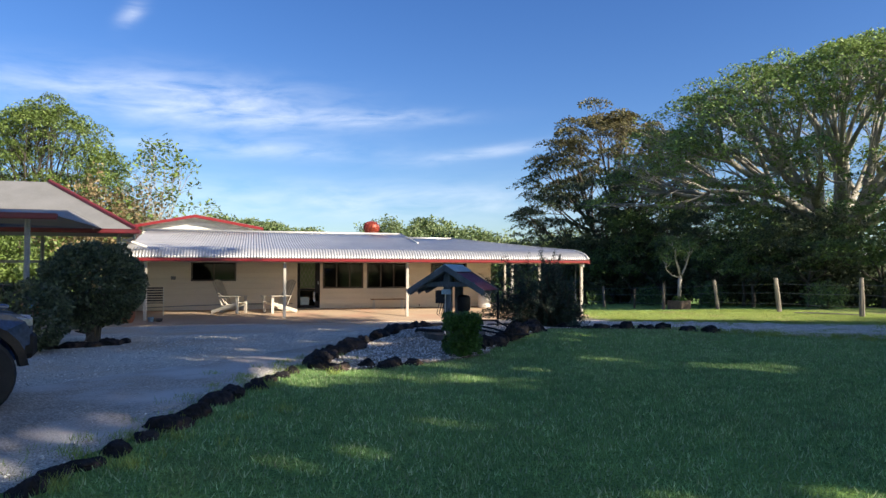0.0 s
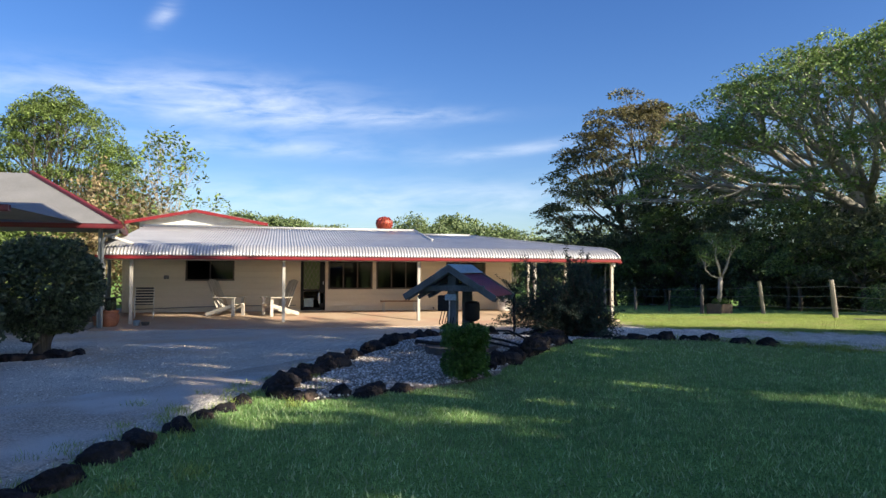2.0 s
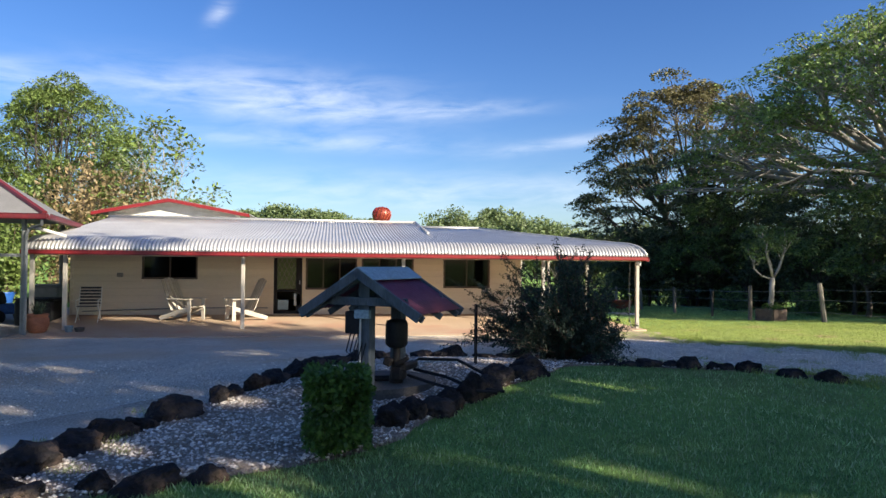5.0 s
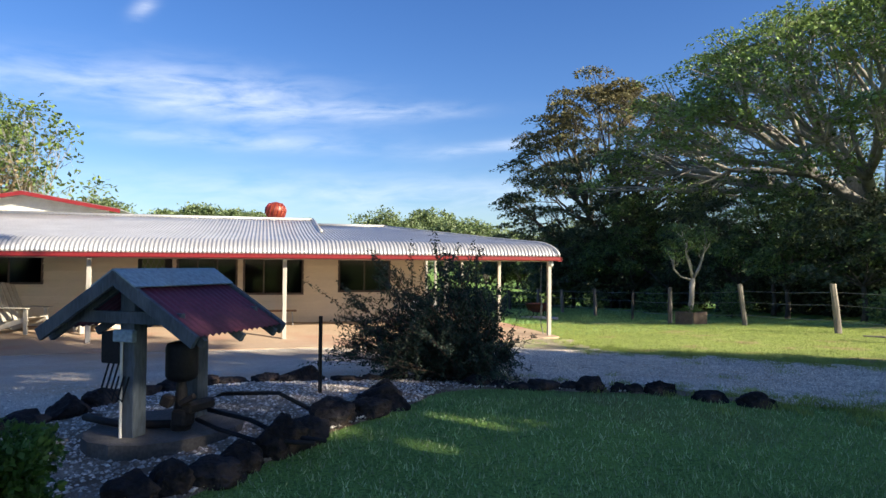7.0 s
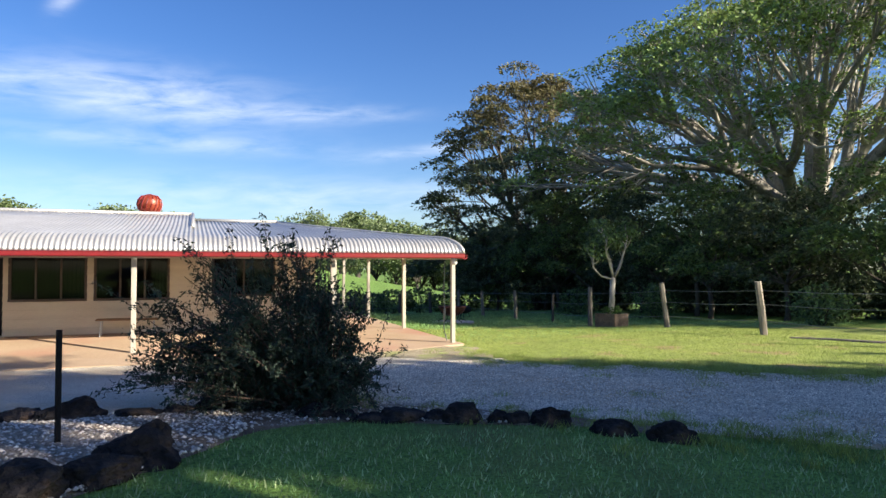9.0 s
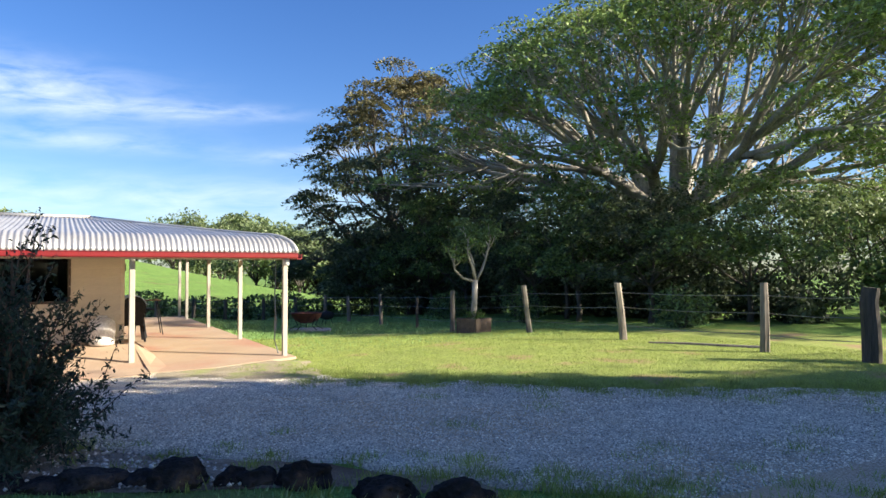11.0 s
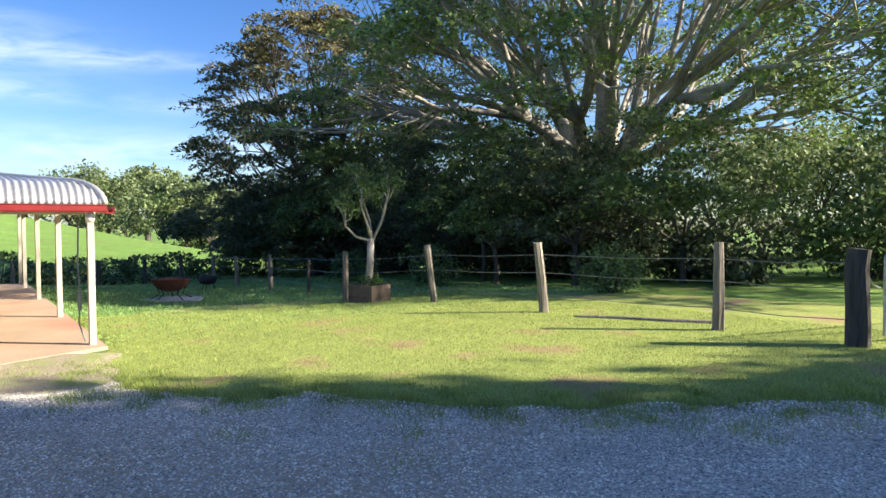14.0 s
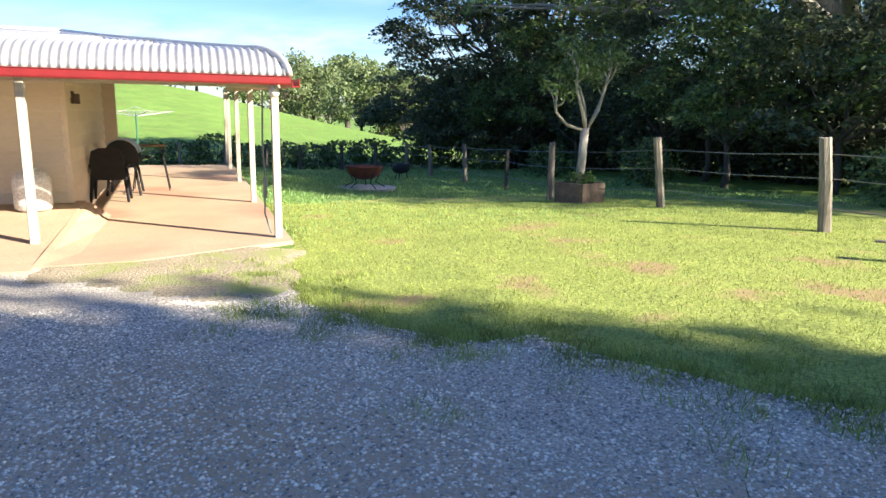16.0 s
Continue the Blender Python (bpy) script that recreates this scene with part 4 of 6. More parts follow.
# ---- fence ----
fence = thing("fence", pose(20.0, 20.0, gz(20, 20)), "weathered timber post and wire fence", "fence")
F0 = Vector((20.0, 20.0, gz(20, 20)))
posts = [(20.3, 16.55, 1.32, 0.08, 0, M_FENCE), (19.93, 19.8, 1.3, 0.085, 6, M_FENCE), (19.9, 23.25, 1.3, 0.075, 8, M_FENCE), (19.2, 26.2, 1.28, 0.075, 0, M_FENCE), (19.7, 29.5, 1.05, 0.05, 0, M_DARKPOST), (19.9, 33, 1.2, 0.075, 2, M_FENCE),
         (20.0, 36.6, 1.15, 0.075, 4, M_FENCE), (20.1, 40.0, 1.2, 0.08, 0, M_FENCE), (19.6, 43, 1.2, 0.08, 3, M_DARKPOST), (18.4, 45, 1.2, 0.09, 0, M_DARKPOST), (16.6, 46, 1.2, 0.09, 0, M_DARKPOST), (15, 46.3, 1.2, 0.09, -3, M_DARKPOST), (13.2, 46.5, 1.2, 0.09, 0, M_FENCE), (11.2, 46.6, 1.2, 0.08, 2, M_FENCE), (9, 46.8, 1.2, 0.1, 0, M_FENCE), (6, 47, 1.2, 0.08, 0, M_FENCE)]
rng = random.Random(5)
for px, py, h, r, lean, m in posts:
    bm = bmesh.new()
    g = gz(px, py)
    a = radians(lean)
    rings = tube(bm, [Vector((px, py, g - 0.2)) - F0, Vector((px - math.sin(a) * h * 0.45, py + math.sin(a) * h * 0.2, g + h * 0.5)) - F0, Vector((px - math.sin(a) * h * 0.9, py + math.sin(a) * h * 0.4, g + h)) - F0], [r * 1.15, r, r * 0.9], 7)
    for ring in rings:
        for v in ring:
            v.co += Vector((rng.uniform(-1, 1), rng.uniform(-1, 1), rng.uniform(-0.5, 0.5))) * 0.012
    part("post", bm, m, fence)
line = [(20.4, 14.7)] + [(p[0], p[1]) for p in posts]
for hz in (0.35, 0.75, 1.08):
    for (ax, ay), (bx, by) in zip(line, line[1:]):
        bm = bmesh.new()
        a, b = Vector((ax, ay, gz(ax, ay) + hz)) - F0, Vector((bx, by, gz(bx, by) + hz)) - F0
        tube(bm, [a, a.lerp(b, 0.5) - Vector((0, 0, 0.03)), b], 0.006, 4, cap=False)
        part("wire", bm, M_WIRE, fence)
gp = thing("gate_post", pose(20.4, 14.7, gz(20.4, 14.7)), "thick dark weathered timber gate post", "gate post")
bm = bmesh.new()
rr = tube(bm, [(0, 0, -0.2), (0.01, 0, 0.5), (-0.01, 0.02, 1.0), (0, 0, 1.25)], [0.16, 0.145, 0.14, 0.135], 9)
for ring in rr:
    for v in ring:
        v.co += Vector((rng.uniform(-1, 1), rng.uniform(-1, 1), 0)) * 0.014
part("post", bm, M_DARKPOST, gp)
bm = bmesh.new()
tube(bm, [(0.13, -0.03, 0.95), (0.3, -0.06, 0.78), (0.56, -0.04, 0.72)], 0.012, 5)
part("chain", bm, M_STEEL, gp)
gate = thing("farm_gate", pose(20.98, 14.62, gz(21, 14.6), 0, 0, -14), "galvanised steel tube and mesh farm gate, shut", "gate")
bm = bmesh.new()
tube(bm, [(0, 0, 0.12), (0, 0, 1.12), (0.05, 0, 1.2), (0.14, 0, 1.23), (3.5, 0, 1.23), (3.58, 0, 1.2), (3.6, 0, 1.1), (3.6, 0, 0.12), (0, 0, 0.12)], 0.022, 8)
part("frame", bm, M_STEEL, gate)
for k in range(1, 6):
    bm = bmesh.new()
    tube(bm, [(0, 0, 0.12 + 1.11 * k / 6), (3.6, 0, 0.12 + 1.11 * k / 6)], 0.005, 5)
    part("rail_wire", bm, M_STEEL, gate)
for k in range(1, 12):
    bm = bmesh.new()
    tube(bm, [(0.3 * k, 0, 0.12), (0.3 * k, 0, 1.23)], 0.005 if k % 4 else 0.014, 5)
    part("upright", bm, M_STEEL, gate)
bm = bmesh.new()
tube(bm, [(0.02, 0, 1.15), (3.4, 0, 0.2)], 0.014, 6)
part("brace", bm, M_STEEL, gate)

# ---- large trees ----
pad_tree("fig_tree", 34.8, 31.4, "huge spreading fig tree with pale branching limbs", 11, 14.9, 12.4, 4.3, 0.62, M_BARK, L_FIG, 520, 190, 1.15, 0.19, 5.6, 0.22, 0.34, 20, twigs=4)
pad_tree("dark_tree", 30.4, 50.6, "tall dark green tree with rusty tips", 12, 16.2, 9.3, 3.6, 0.42, M_DBARK, L_DARK, 400, 190, 1.05, 0.24, 2.6, 0.6, 0.3, 14, L_BROWNTIP, 0.3, taper=0.55)
pad_tree("shade_tree", 38.5, 15.5, "tall green tree beside the paddock gate", 13, 16.0, 9.5, 5.0, 0.45, M_BARK, L_FIG, 230, 190, 1.25, 0.2, 5.5, 0.3, 0.34, 10)
pad_tree("shade_tree", 26.6, 44.0, "dark low-branched tree behind the fence", 15, 8.6, 4.6, 1.6, 0.22, M_DBARK, L_DARK, 150, 170, 0.8, 0.2, 1.2, 0.7, 0.35, 9, taper=0.8)
# trees behind the walker that throw the long morning shade
for i, (x, y, h, r) in enumerate(((23, -2, 19, 4.2), (27.5, -1.8, 14.6, 4.4), (31.8, -3.2, 14.6, 4.4), (36.2, -5.8, 14.2, 4.4), (40.5, -10, 14, 4.4), (24.5, -10, 15, 5.0), (17, -13, 17, 5.5), (9, -19, 17, 5.0), (16, -2.0, 19, 4.4))):
    tree("shade_tree", x, y, h, r, 0.4, 4.0, M_DBARK, L_UNDER, "tall leafy shade tree", 20 + i, 10000, 0.4, 0.75, h * 0.62, 9, group="trees behind the lawn", clump=0.5, gap=0.42 if y < -9 and x < 26 else 0.2)
# understorey along the fence
rng = random.Random(8)
for i in range(11):
    y = 22.9 + i * 2.5 + rng.uniform(-0.6, 0.6)
    x = 26.6 + rng.uniform(-0.9, 1.6)
    pad_tree("understorey_tree", x, y, "dark leafy understorey tree behind the wire fence", 100 + i, rng.uniform(4.6, 7.6), rng.uniform(2.3, 3.1), rng.uniform(1.2, 1.8), 0.09, M_DBARK, rng.choice((L_UNDER, L_UNDER, L_DARK)), 62, 130, 0.62, 0.15, rng.uniform(1.3, 2.2), 0.6, 0.4, 6, group="understorey behind the fence", twigs=1)
for i in range(4):
    y = 22 + i * 6.5 + rng.uniform(-0.8, 0.8)
    shrub("understorey_shrub", 24.4 + rng.uniform(-0.5, 0.8), y, (0.9, 0.9, rng.uniform(0.7, 1.5)), L_UNDER, M_DBARK, "low green shrub behind the wire fence", 115 + i, 1500, 0.11, 6, 0.1, 0.02, "low shrubs behind the fence", twig=0.012)
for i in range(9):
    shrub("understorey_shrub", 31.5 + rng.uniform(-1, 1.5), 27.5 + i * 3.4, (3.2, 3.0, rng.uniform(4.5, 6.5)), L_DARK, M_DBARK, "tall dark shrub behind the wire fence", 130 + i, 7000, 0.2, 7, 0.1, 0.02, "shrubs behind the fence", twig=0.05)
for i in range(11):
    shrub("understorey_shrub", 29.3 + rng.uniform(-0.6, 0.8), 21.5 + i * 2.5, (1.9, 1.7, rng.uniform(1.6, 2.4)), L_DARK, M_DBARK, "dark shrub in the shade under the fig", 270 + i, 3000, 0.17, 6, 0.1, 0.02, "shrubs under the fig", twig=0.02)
for i, (x, y, h) in enumerate(((31, 12.5, 2.2), (34, 16, 3.0), (37, 19, 3.4), (33, 19.5, 2.6), (40, 14, 3.2), (46, 22, 5), (50, 17, 6), (44, 10, 4))):
    shrub("paddock_shrub", x, y, (2.4, 2.2, h), (L_FAR, L_UNDER)[i % 2], M_DBARK, "pale green scrub beyond the gate", 140 + i, 3200, 0.2, 7, 0.1, 0.02, "scrub beyond the gate", twig=0.03)
for i, (x, y, h) in enumerate(((50, 30, 8), (56, 24, 8.5), (61, 33, 9.5), (55, 38, 9), (64, 20, 9), (66, 41, 10), (71, 29, 11), (58, 14, 8), (70, 12, 10), (49, 46, 9))):
    tree("scrub_tree", x, y, h, h * 0.62, 0.2, 1.4, M_DBARK, (L_FAR, L_UNDER, L_FAR)[i % 3], "sunlit green tree in the gully beyond the fence", 240 + i, 5200, 0.3, 0.75, h * 0.5, 8, sub=4, group="trees in the gully", clump=0.7)
tree("shade_tree", 28.6, 17.2, 5.6, 1.6, 0.07, 3.6, M_DBARK, L_UNDER, "thin dark leaning sapling behind the fence", 16, 1500, 0.2, 0.8, 4.4, 6, clump=0.5, lean=(0.5, -0.3))
# left trees behind the carport and house
pad_tree("light_tree", -12.6, 49.0, "rounded light green tree behind the carport", 31, 13.4, 5.2, 3.0, 0.3, M_DBARK, L_LIGHT, 420, 170, 0.8, 0.17, 3.6, 0.5, 0.45, 11, twigs=2)
pad_tree("light_tree", -4.3, 38.2, "slender sparse tree behind the house", 32, 8.8, 2.9, 2.0, 0.09, M_BARK, L_LIGHT, 130, 13, 0.42, 0.25, 3.4, 0.5, 0.9, 9, taper=0.6, twigs=2)
pad_tree("light_tree", -21.0, 46.0, "dense green tree behind the carport", 33, 12.4, 6.5, 3.0, 0.3, M_DBARK, L_UNDER, 200, 170, 1.0, 0.2, 3.0, 0.5, 0.4, 10)
for i, (x, y, h) in enumerate(((-8.0, 38, 6.8), (-12.5, 35, 5.0), (-6.0, 38.5, 6.6), (-16.5, 34, 4.6), (-10.2, 36.5, 5.6))):
    shrub("garden_shrub", x, y, (2.2, 2.0, h), (L_DRYFROND, L_LIGHT, L_DRYFROND, L_LIGHT, L_LIGHT)[i], M_TWIG, "tangled yellow-green shrub behind the carport", 150 + i, 4500, 0.2, 12, 0.1, 0.03, "shrubs behind the carport", twig=0.02)
# far trees on the paddock and skyline
rng = random.Random(4)
tree("paddock_tree", 52.0, 200.0, 20.5, 13.5, 0.8, 5.0, M_DBARK, L_FAR, "rounded light green paddock tree", 41, 12000, 0.85, 0.75, 10.0, 11)
for i in range(26):
    x = -75 + i * 5.6 + rng.uniform(-2, 2)
    y = rng.uniform(118, 160)
    if 22 < x < 44:
        y += 22
    h = rng.uniform(4.2, 6.2) + (2.5 if x > 25 else 0)
    tree("far_tree", x, y, h, h * 0.7, 0.3, 1.2, M_DBARK, L_FAR, "far rounded green tree on the skyline", 50 + i, 2600, 0.55, 0.75, h * 0.5, 7, sub=4, group="far trees", clump=0.75)
for i in range(16):
    x, y, h = 30 + i * 3.4 + rng.uniform(-1.5, 1.5), rng.uniform(126, 165), rng.uniform(11.5, 14.5)
    tree("far_tree", x, y, h, h * 0.62, 0.3, 1.0, M_DBARK, L_FAR, "far rounded green tree on the wooded slope", 80 + i, 3400, 0.6, 0.75, h * 0.45, 7, sub=4, group="far trees", clump=0.9)
for i in range(12):
    shrub("hedge_shrub", 8 + i * 1.6, 48.5 + rng.uniform(-0.4, 0.4), (1.3, 1.0, rng.uniform(1.2, 1.8)), L_UNDER, M_DBARK, "low green hedge along the far fence", 170 + i, 900, 0.2, 5, 0.3, 0.02, "far hedge", twig=0.02)

# ---- small tree in the square planter ----
planter = thing("planter_box", pose(19.3, 25.15, gz(19.3, 25.15), 0, 0, 20), "square rusty brown planter box with herbs", "planter")
bm = bmesh.new()
for c, s in (((0, -0.34, 0.22), (0.72, 0.05, 0.46)), ((0, 0.34, 0.22), (0.72, 0.05, 0.46)), ((-0.34, 0, 0.22), (0.05, 0.62, 0.46)), ((0.34, 0, 0.22), (0.05, 0.62, 0.46))):
    box(bm, c, s, bevel=0.008)
part("box", bm, mat("rusty_planter_sheet", (0.2, 0.14, 0.1), 0.85, (0.1, 0.07, 0.055), 5, 40, 0.3), planter)
bm = bmesh.new()
box(bm, (0, 0, 0.2), (0.62, 0.62, 0.36))
part("soil", bm, M_CONC, planter)
frang = thing("frangipani", pose(19.3, 25.15, gz(19.3, 25.15) + 0.3), "small pale-limbed tree growing in a planter", "tree")
bm = bmesh.new()
rg = np.random.default_rng(61)
ends = []
tube(bm, [(-0.05, 0, 0), (0.02, 0, 0.6), (0.06, 0.02, 1.25)], [0.1, 0.085, 0.085], 9)
for pts in ([(0.05, 0, 1.2), (-0.3, 0.1, 1.3), (-0.55, 0.15, 1.55), (-0.62, 0.15, 1.85)], [(0.05, 0, 1.25), (-0.1, -0.1, 1.6), (-0.28, -0.15, 2.0), (-0.3, -0.2, 2.35)], [(0.07, 0, 1.25), (0.1, 0.15, 1.7), (-0.02, 0.25, 2.2), (-0.06, 0.3, 2.6)],
            [(0.07, 0, 1.2), (0.3, -0.05, 1.6), (0.42, -0.1, 2.1), (0.5, -0.15, 2.5)], [(0.06, 0, 1.15), (0.35, 0.2, 1.45), (0.62, 0.3, 1.9), (0.75, 0.35, 2.2)]):
    tube(bm, pts, [0.038, 0.032, 0.026, 0.018], 7)
    for q in range(4):
        b0 = np.array(pts[2]) * (1 - q / 3) + np.array(pts[3]) * (q / 3)
        e = b0 + rg.normal(0, 0.16, 3) + np.array([0, 0, 0.3])
        tube(bm, [b0, (b0 + e) / 2 + rg.normal(0, 0.02, 3), e], [0.022, 0.018, 0.012], 5, cap=False)
        ends.append(e)
part("trunk", bm, M_BARK, frang, smooth=True)
ends = np.array(ends)
cc = ends[rg.integers(0, len(ends), 1500)] + np.clip(rg.normal(0, 1, (1500, 3)), -1.8, 1.8) * np.array([0.15, 0.15, 0.1]) + np.array([0, 0, 0.06])
leaves("crown", cc, (cc - ends.mean(0)) * 0.6, 0.13, L_UNDER, frang, rg, 0.0, 0.35)
shrub("herb_clump", 19.3, 25.15, (0.33, 0.33, 0.3), L_TOPI, M_TWIG, "fresh green herbs in the planter", 62, 500, 0.06, 6, 0.0, 0.0, category="plant", z=gz(19.3, 25.15) + 0.4, twig=0.004)

# ---- garden bed: bushes, rocks, shelter ----
def wispy(x, y, seed, stems=115):
    """A bush of thin arching canes with small leaves along them, swept to one side."""
    rng = np.random.default_rng(seed)
    th = thing("wispy_bush", pose(x, y, gz(x, y) - 0.03), "dark wispy bush with fine arching twigs", "bush")
    bm, at, along = bmesh.new(), [], []

    def cane(a, b, rise, r0, k=6):
        m = a * 0.55 + b * 0.45 + np.array([0, 0, rise])
        ts = np.linspace(0, 1, k)
        pp = [(1 - t) ** 2 * a + 2 * t * (1 - t) * m + t * t * b + rng.normal(0, 0.012, 3) for t in ts]
        tube(bm, pp, np.linspace(r0, r0 * 0.25, k).tolist(), 5, cap=False)
        return pp

    def clothe(pp, n, lo):
        for t in rng.uniform(lo, 1, n) * (len(pp) - 1.001):
            i = int(t)
            at.append(pp[i] + (pp[i + 1] - pp[i]) * (t - i) + rng.normal(0, 0.025, 3))
            along.append(pp[i + 1] - pp[i])

    for i in range(stems):
        az, ro = rng.uniform(0, 2 * math.pi), rng.uniform(0.15, 1.0) ** 0.6
        e = np.array([math.cos(az) * 1.5 * ro - 0.6, math.sin(az) * 1.2 * ro + 0.15, 0.0])
        e[2] = max(0.3, 1.92 * (1 - 0.62 * ro ** 2.4) * rng.uniform(0.34, 1.0))
        b0 = np.array([math.cos(az) * 0.16, math.sin(az) * 0.16, 0])
        pp = cane(b0, e, 0.28 * e[2], 0.014)
        clothe(pp, 75, 0.22)
        for j in range(6):
            k = int(rng.integers(1, 5))
            d = (pp[-1] - pp[0]) * 0.25 + rng.normal(0, 0.24, 3)
            q = cane(pp[k], pp[k] + d, 0.05, 0.006, 4)
            clothe(q, 58, 0.1)
    part("stem", bm, M_TWIG, th)
    leaves("foliage", np.array(at), np.array(along) * 2, 0.058, L_BUSH, th, rng, 0.0, 0.32)


wispy(8.4, 15.0, 201)
shrub("clipped_bush", 4.15, 9.58, (0.29, 0.29, 0.74), L_TOPI, M_TWIG, "clipped glossy green box-shaped bush", 202, 11000, 0.05, 9, 0.12, 0.1, flat=True, twig=0.006, z=gz(4.15, 9.58) + 0.05)
shrub("round_bush", -2.4, 14.0, (1.05, 1.0, 2.15), L_DARK, M_DBARK, "round clipped dark green bush on short trunks", 203, 16000, 0.08, 5, 0.35, 0.17, twig=0.05)
for i, (x, y) in enumerate(((-3.2, 12.2), (-4.3, 12.0), (-5.5, 11.9))):
    shrub("hedge", x, y, (0.85, 0.75, 1.35), L_DARK, M_DBARK, "dense dark hedge beside the parked car", 204 + i, 6000, 0.08, 6, 0.45, 0.05, "hedge", twig=0.03)


def rock(x, y, s, seed, label="dark basalt edging rock", sink=0.3, yaw=0.0):
    r = random.Random(seed)
    bm = bmesh.new()
    bmesh.ops.create_icosphere(bm, subdivisions=4, radius=1.0)
    off = Vector((r.uniform(-50, 50), r.uniform(-50, 50), r.uniform(-50, 50)))
    planes = []
    for k in range(9):
        d = Vector((r.gauss(0, 1), r.gauss(0, 1), r.gauss(0, 0.8))).normalized()
        planes.append((d, r.uniform(0.62, 0.9)))
    sc = Vector((s * r.uniform(1.0, 1.6), s * r.uniform(0.75, 1.1), s * r.uniform(0.6, 0.95)))
    for v in bm.verts:
        n = v.co.normalized()
        p = n * (1.0 + 0.3 * noise.noise(n * 1.2 + off))
        for d, h in planes:
            e = p.dot(d) - h
            if e > 0:
                p -= d * e * 0.92
        p += n * (0.15 * noise.noise(p * 2.6 + off) + 0.09 * noise.noise(p * 7 + off) + 0.04 * noise.noise(p * 17 + off))
        v.co = Vector((p.x * sc.x, p.y * sc.y, p.z * sc.z))
    ob = whole("rock", bm, M_ROCK, label, "rock", group="edging rocks")
    ob.matrix_world = pose(x, y, gz(x, y) + sc.z * (1 - 2 * sink) * 0.72, 0, 0, yaw + r.uniform(-30, 30))
    return ob


def rock_line(pts, s0, s1, seed, gap=0.85, sink=0.3):
    r = random.Random(seed)
    d, k = 0.0, 0
    pts = [Vector(p) for p in pts]
    for a, b in zip(pts, pts[1:]):
        L = (b - a).length
        while d < L:
            p = a.lerp(b, d / L)
            s = r.uniform(s0, s1)
            rock(p.x + r.uniform(-0.06, 0.06), p.y + r.uniform(-0.06, 0.06), s, seed * 100 + k, sink=sink, yaw=math.degrees(math.atan2(b.y - a.y, b.x - a.x)))
            k += 1
            d += s * 1.9 * gap + r.uniform(0, 0.12)
        d -= L


rock_line([(-1.5, 2.2), (-0.85, 3.7), (-0.35, 4.7), (0.0, 5.5), (0.45, 6.8), (0.9, 7.8), (1.35, 8.8)], 0.12, 0.21, 1, 1.3, 0.62)
rock_line([(1.7, 9.5), (2.1, 10.35), (2.45, 11.0), (2.75, 11.7), (3.1, 12.35), (3.5, 13.0), (4.0, 13.9), (4.8, 14.7)], 0.14, 0.23, 2, 1.0)
rock_line([(1.75, 8.95), (2.1, 8.75), (2.7, 8.85), (3.5, 9.2)], 0.13, 0.2, 3, 1.0, 0.4)
rock_line([(4.75, 10.4), (5.2, 10.75), (5.75, 11.35), (6.0, 11.6)], 0.17, 0.25, 4, 0.68)
rock_line([(6.2, 12.0), (6.75, 12.6), (6.95, 13.2)], 0.13, 0.25, 5, 0.8)
rock_line([(8.3, 14.2), (8.95, 13.75), (9.6, 13.35), (10.35, 13.0)], 0.1, 0.19, 6, 0.9, 0.36)
rock_line([(10.75, 12.5), (11.2, 12.1)], 0.15, 0.19, 7, 1.4, 0.47)
rock_line([(5.1, 14.8), (6, 14.7), (6.9, 14.8), (7.6, 15.3)], 0.16, 0.28, 8, 1.2, 0.45)
rock_line([(-3.6, 13.3), (-2.9, 12.95), (-2.2, 13.1), (-1.7, 13.9)], 0.14, 0.22, 9, 1.0)

# pump shelter
WELL = Vector((4.72, 11.95, gz(4.72, 11.95)))
WYAW = -33
well = thing("pump_shelter", pose(*WELL, 0, 0, WYAW), "little gabled pump shelter with maroon iron roof", "shelter")
RZ, EZ, RL, HW = 1.45, 0.98, 0.62, 0.76
for sgn in (1, -1):
    xs = np.linspace(-RL, RL, 121)
    wv = 0.009 * np.sin(2 * math.pi * xs / 0.076)
    V = np.zeros((121, 2, 3))
    V[:, 0] = np.stack((xs * 0, xs, RZ - 0.02 + wv), 1)
    V[:, 1] = np.stack((xs * 0 + sgn * (HW + 0.02), xs, EZ - 0.02 + wv), 1)
    a = np.arange(120)
    ob = bulk("roof_sheet", V.reshape(-1, 3), np.stack((2 * a, 2 * a + 2, 2 * a + 3, 2 * a + 1), 1), M_WELLRED, well)
    sol = ob.modifiers.new("thickness", "SOLIDIFY")
    sol.thickness = 0.004
for sgn in (1, -1):
    bm = bmesh.new()
    box(bm, (sgn * 0.11, 0, RZ - 0.045), (0.26, 2 * RL + 0.04, 0.012), (0, sgn * 33, 0))
    part("ridge_cap", bm, M_WELLBLUE, well)
    for yy in (-RL, RL):
        bm = bmesh.new()
        ln = math.hypot(HW, RZ - EZ)
        box(bm, (sgn * HW / 2, yy, (RZ + EZ) / 2 - 0.045), (ln + 0.06, 0.04, 0.11), (0, sgn * math.degrees(math.atan2(RZ - EZ, HW)), 0), 0.005)
        part("barge_board", bm, M_WOODGREY, well)
    for yy in (-RL + 0.12, 0.0, RL - 0.12):
        bm = bmesh.new()
        box(bm, (sgn * HW / 2, yy, (RZ + EZ) / 2 - 0.075), (math.hypot(HW, RZ - EZ) + 0.04, 0.045, 0.07), (0, sgn * math.degrees(math.atan2(RZ - EZ, HW)), 0))
        part("rafter", bm, M_WOODGREY, well)
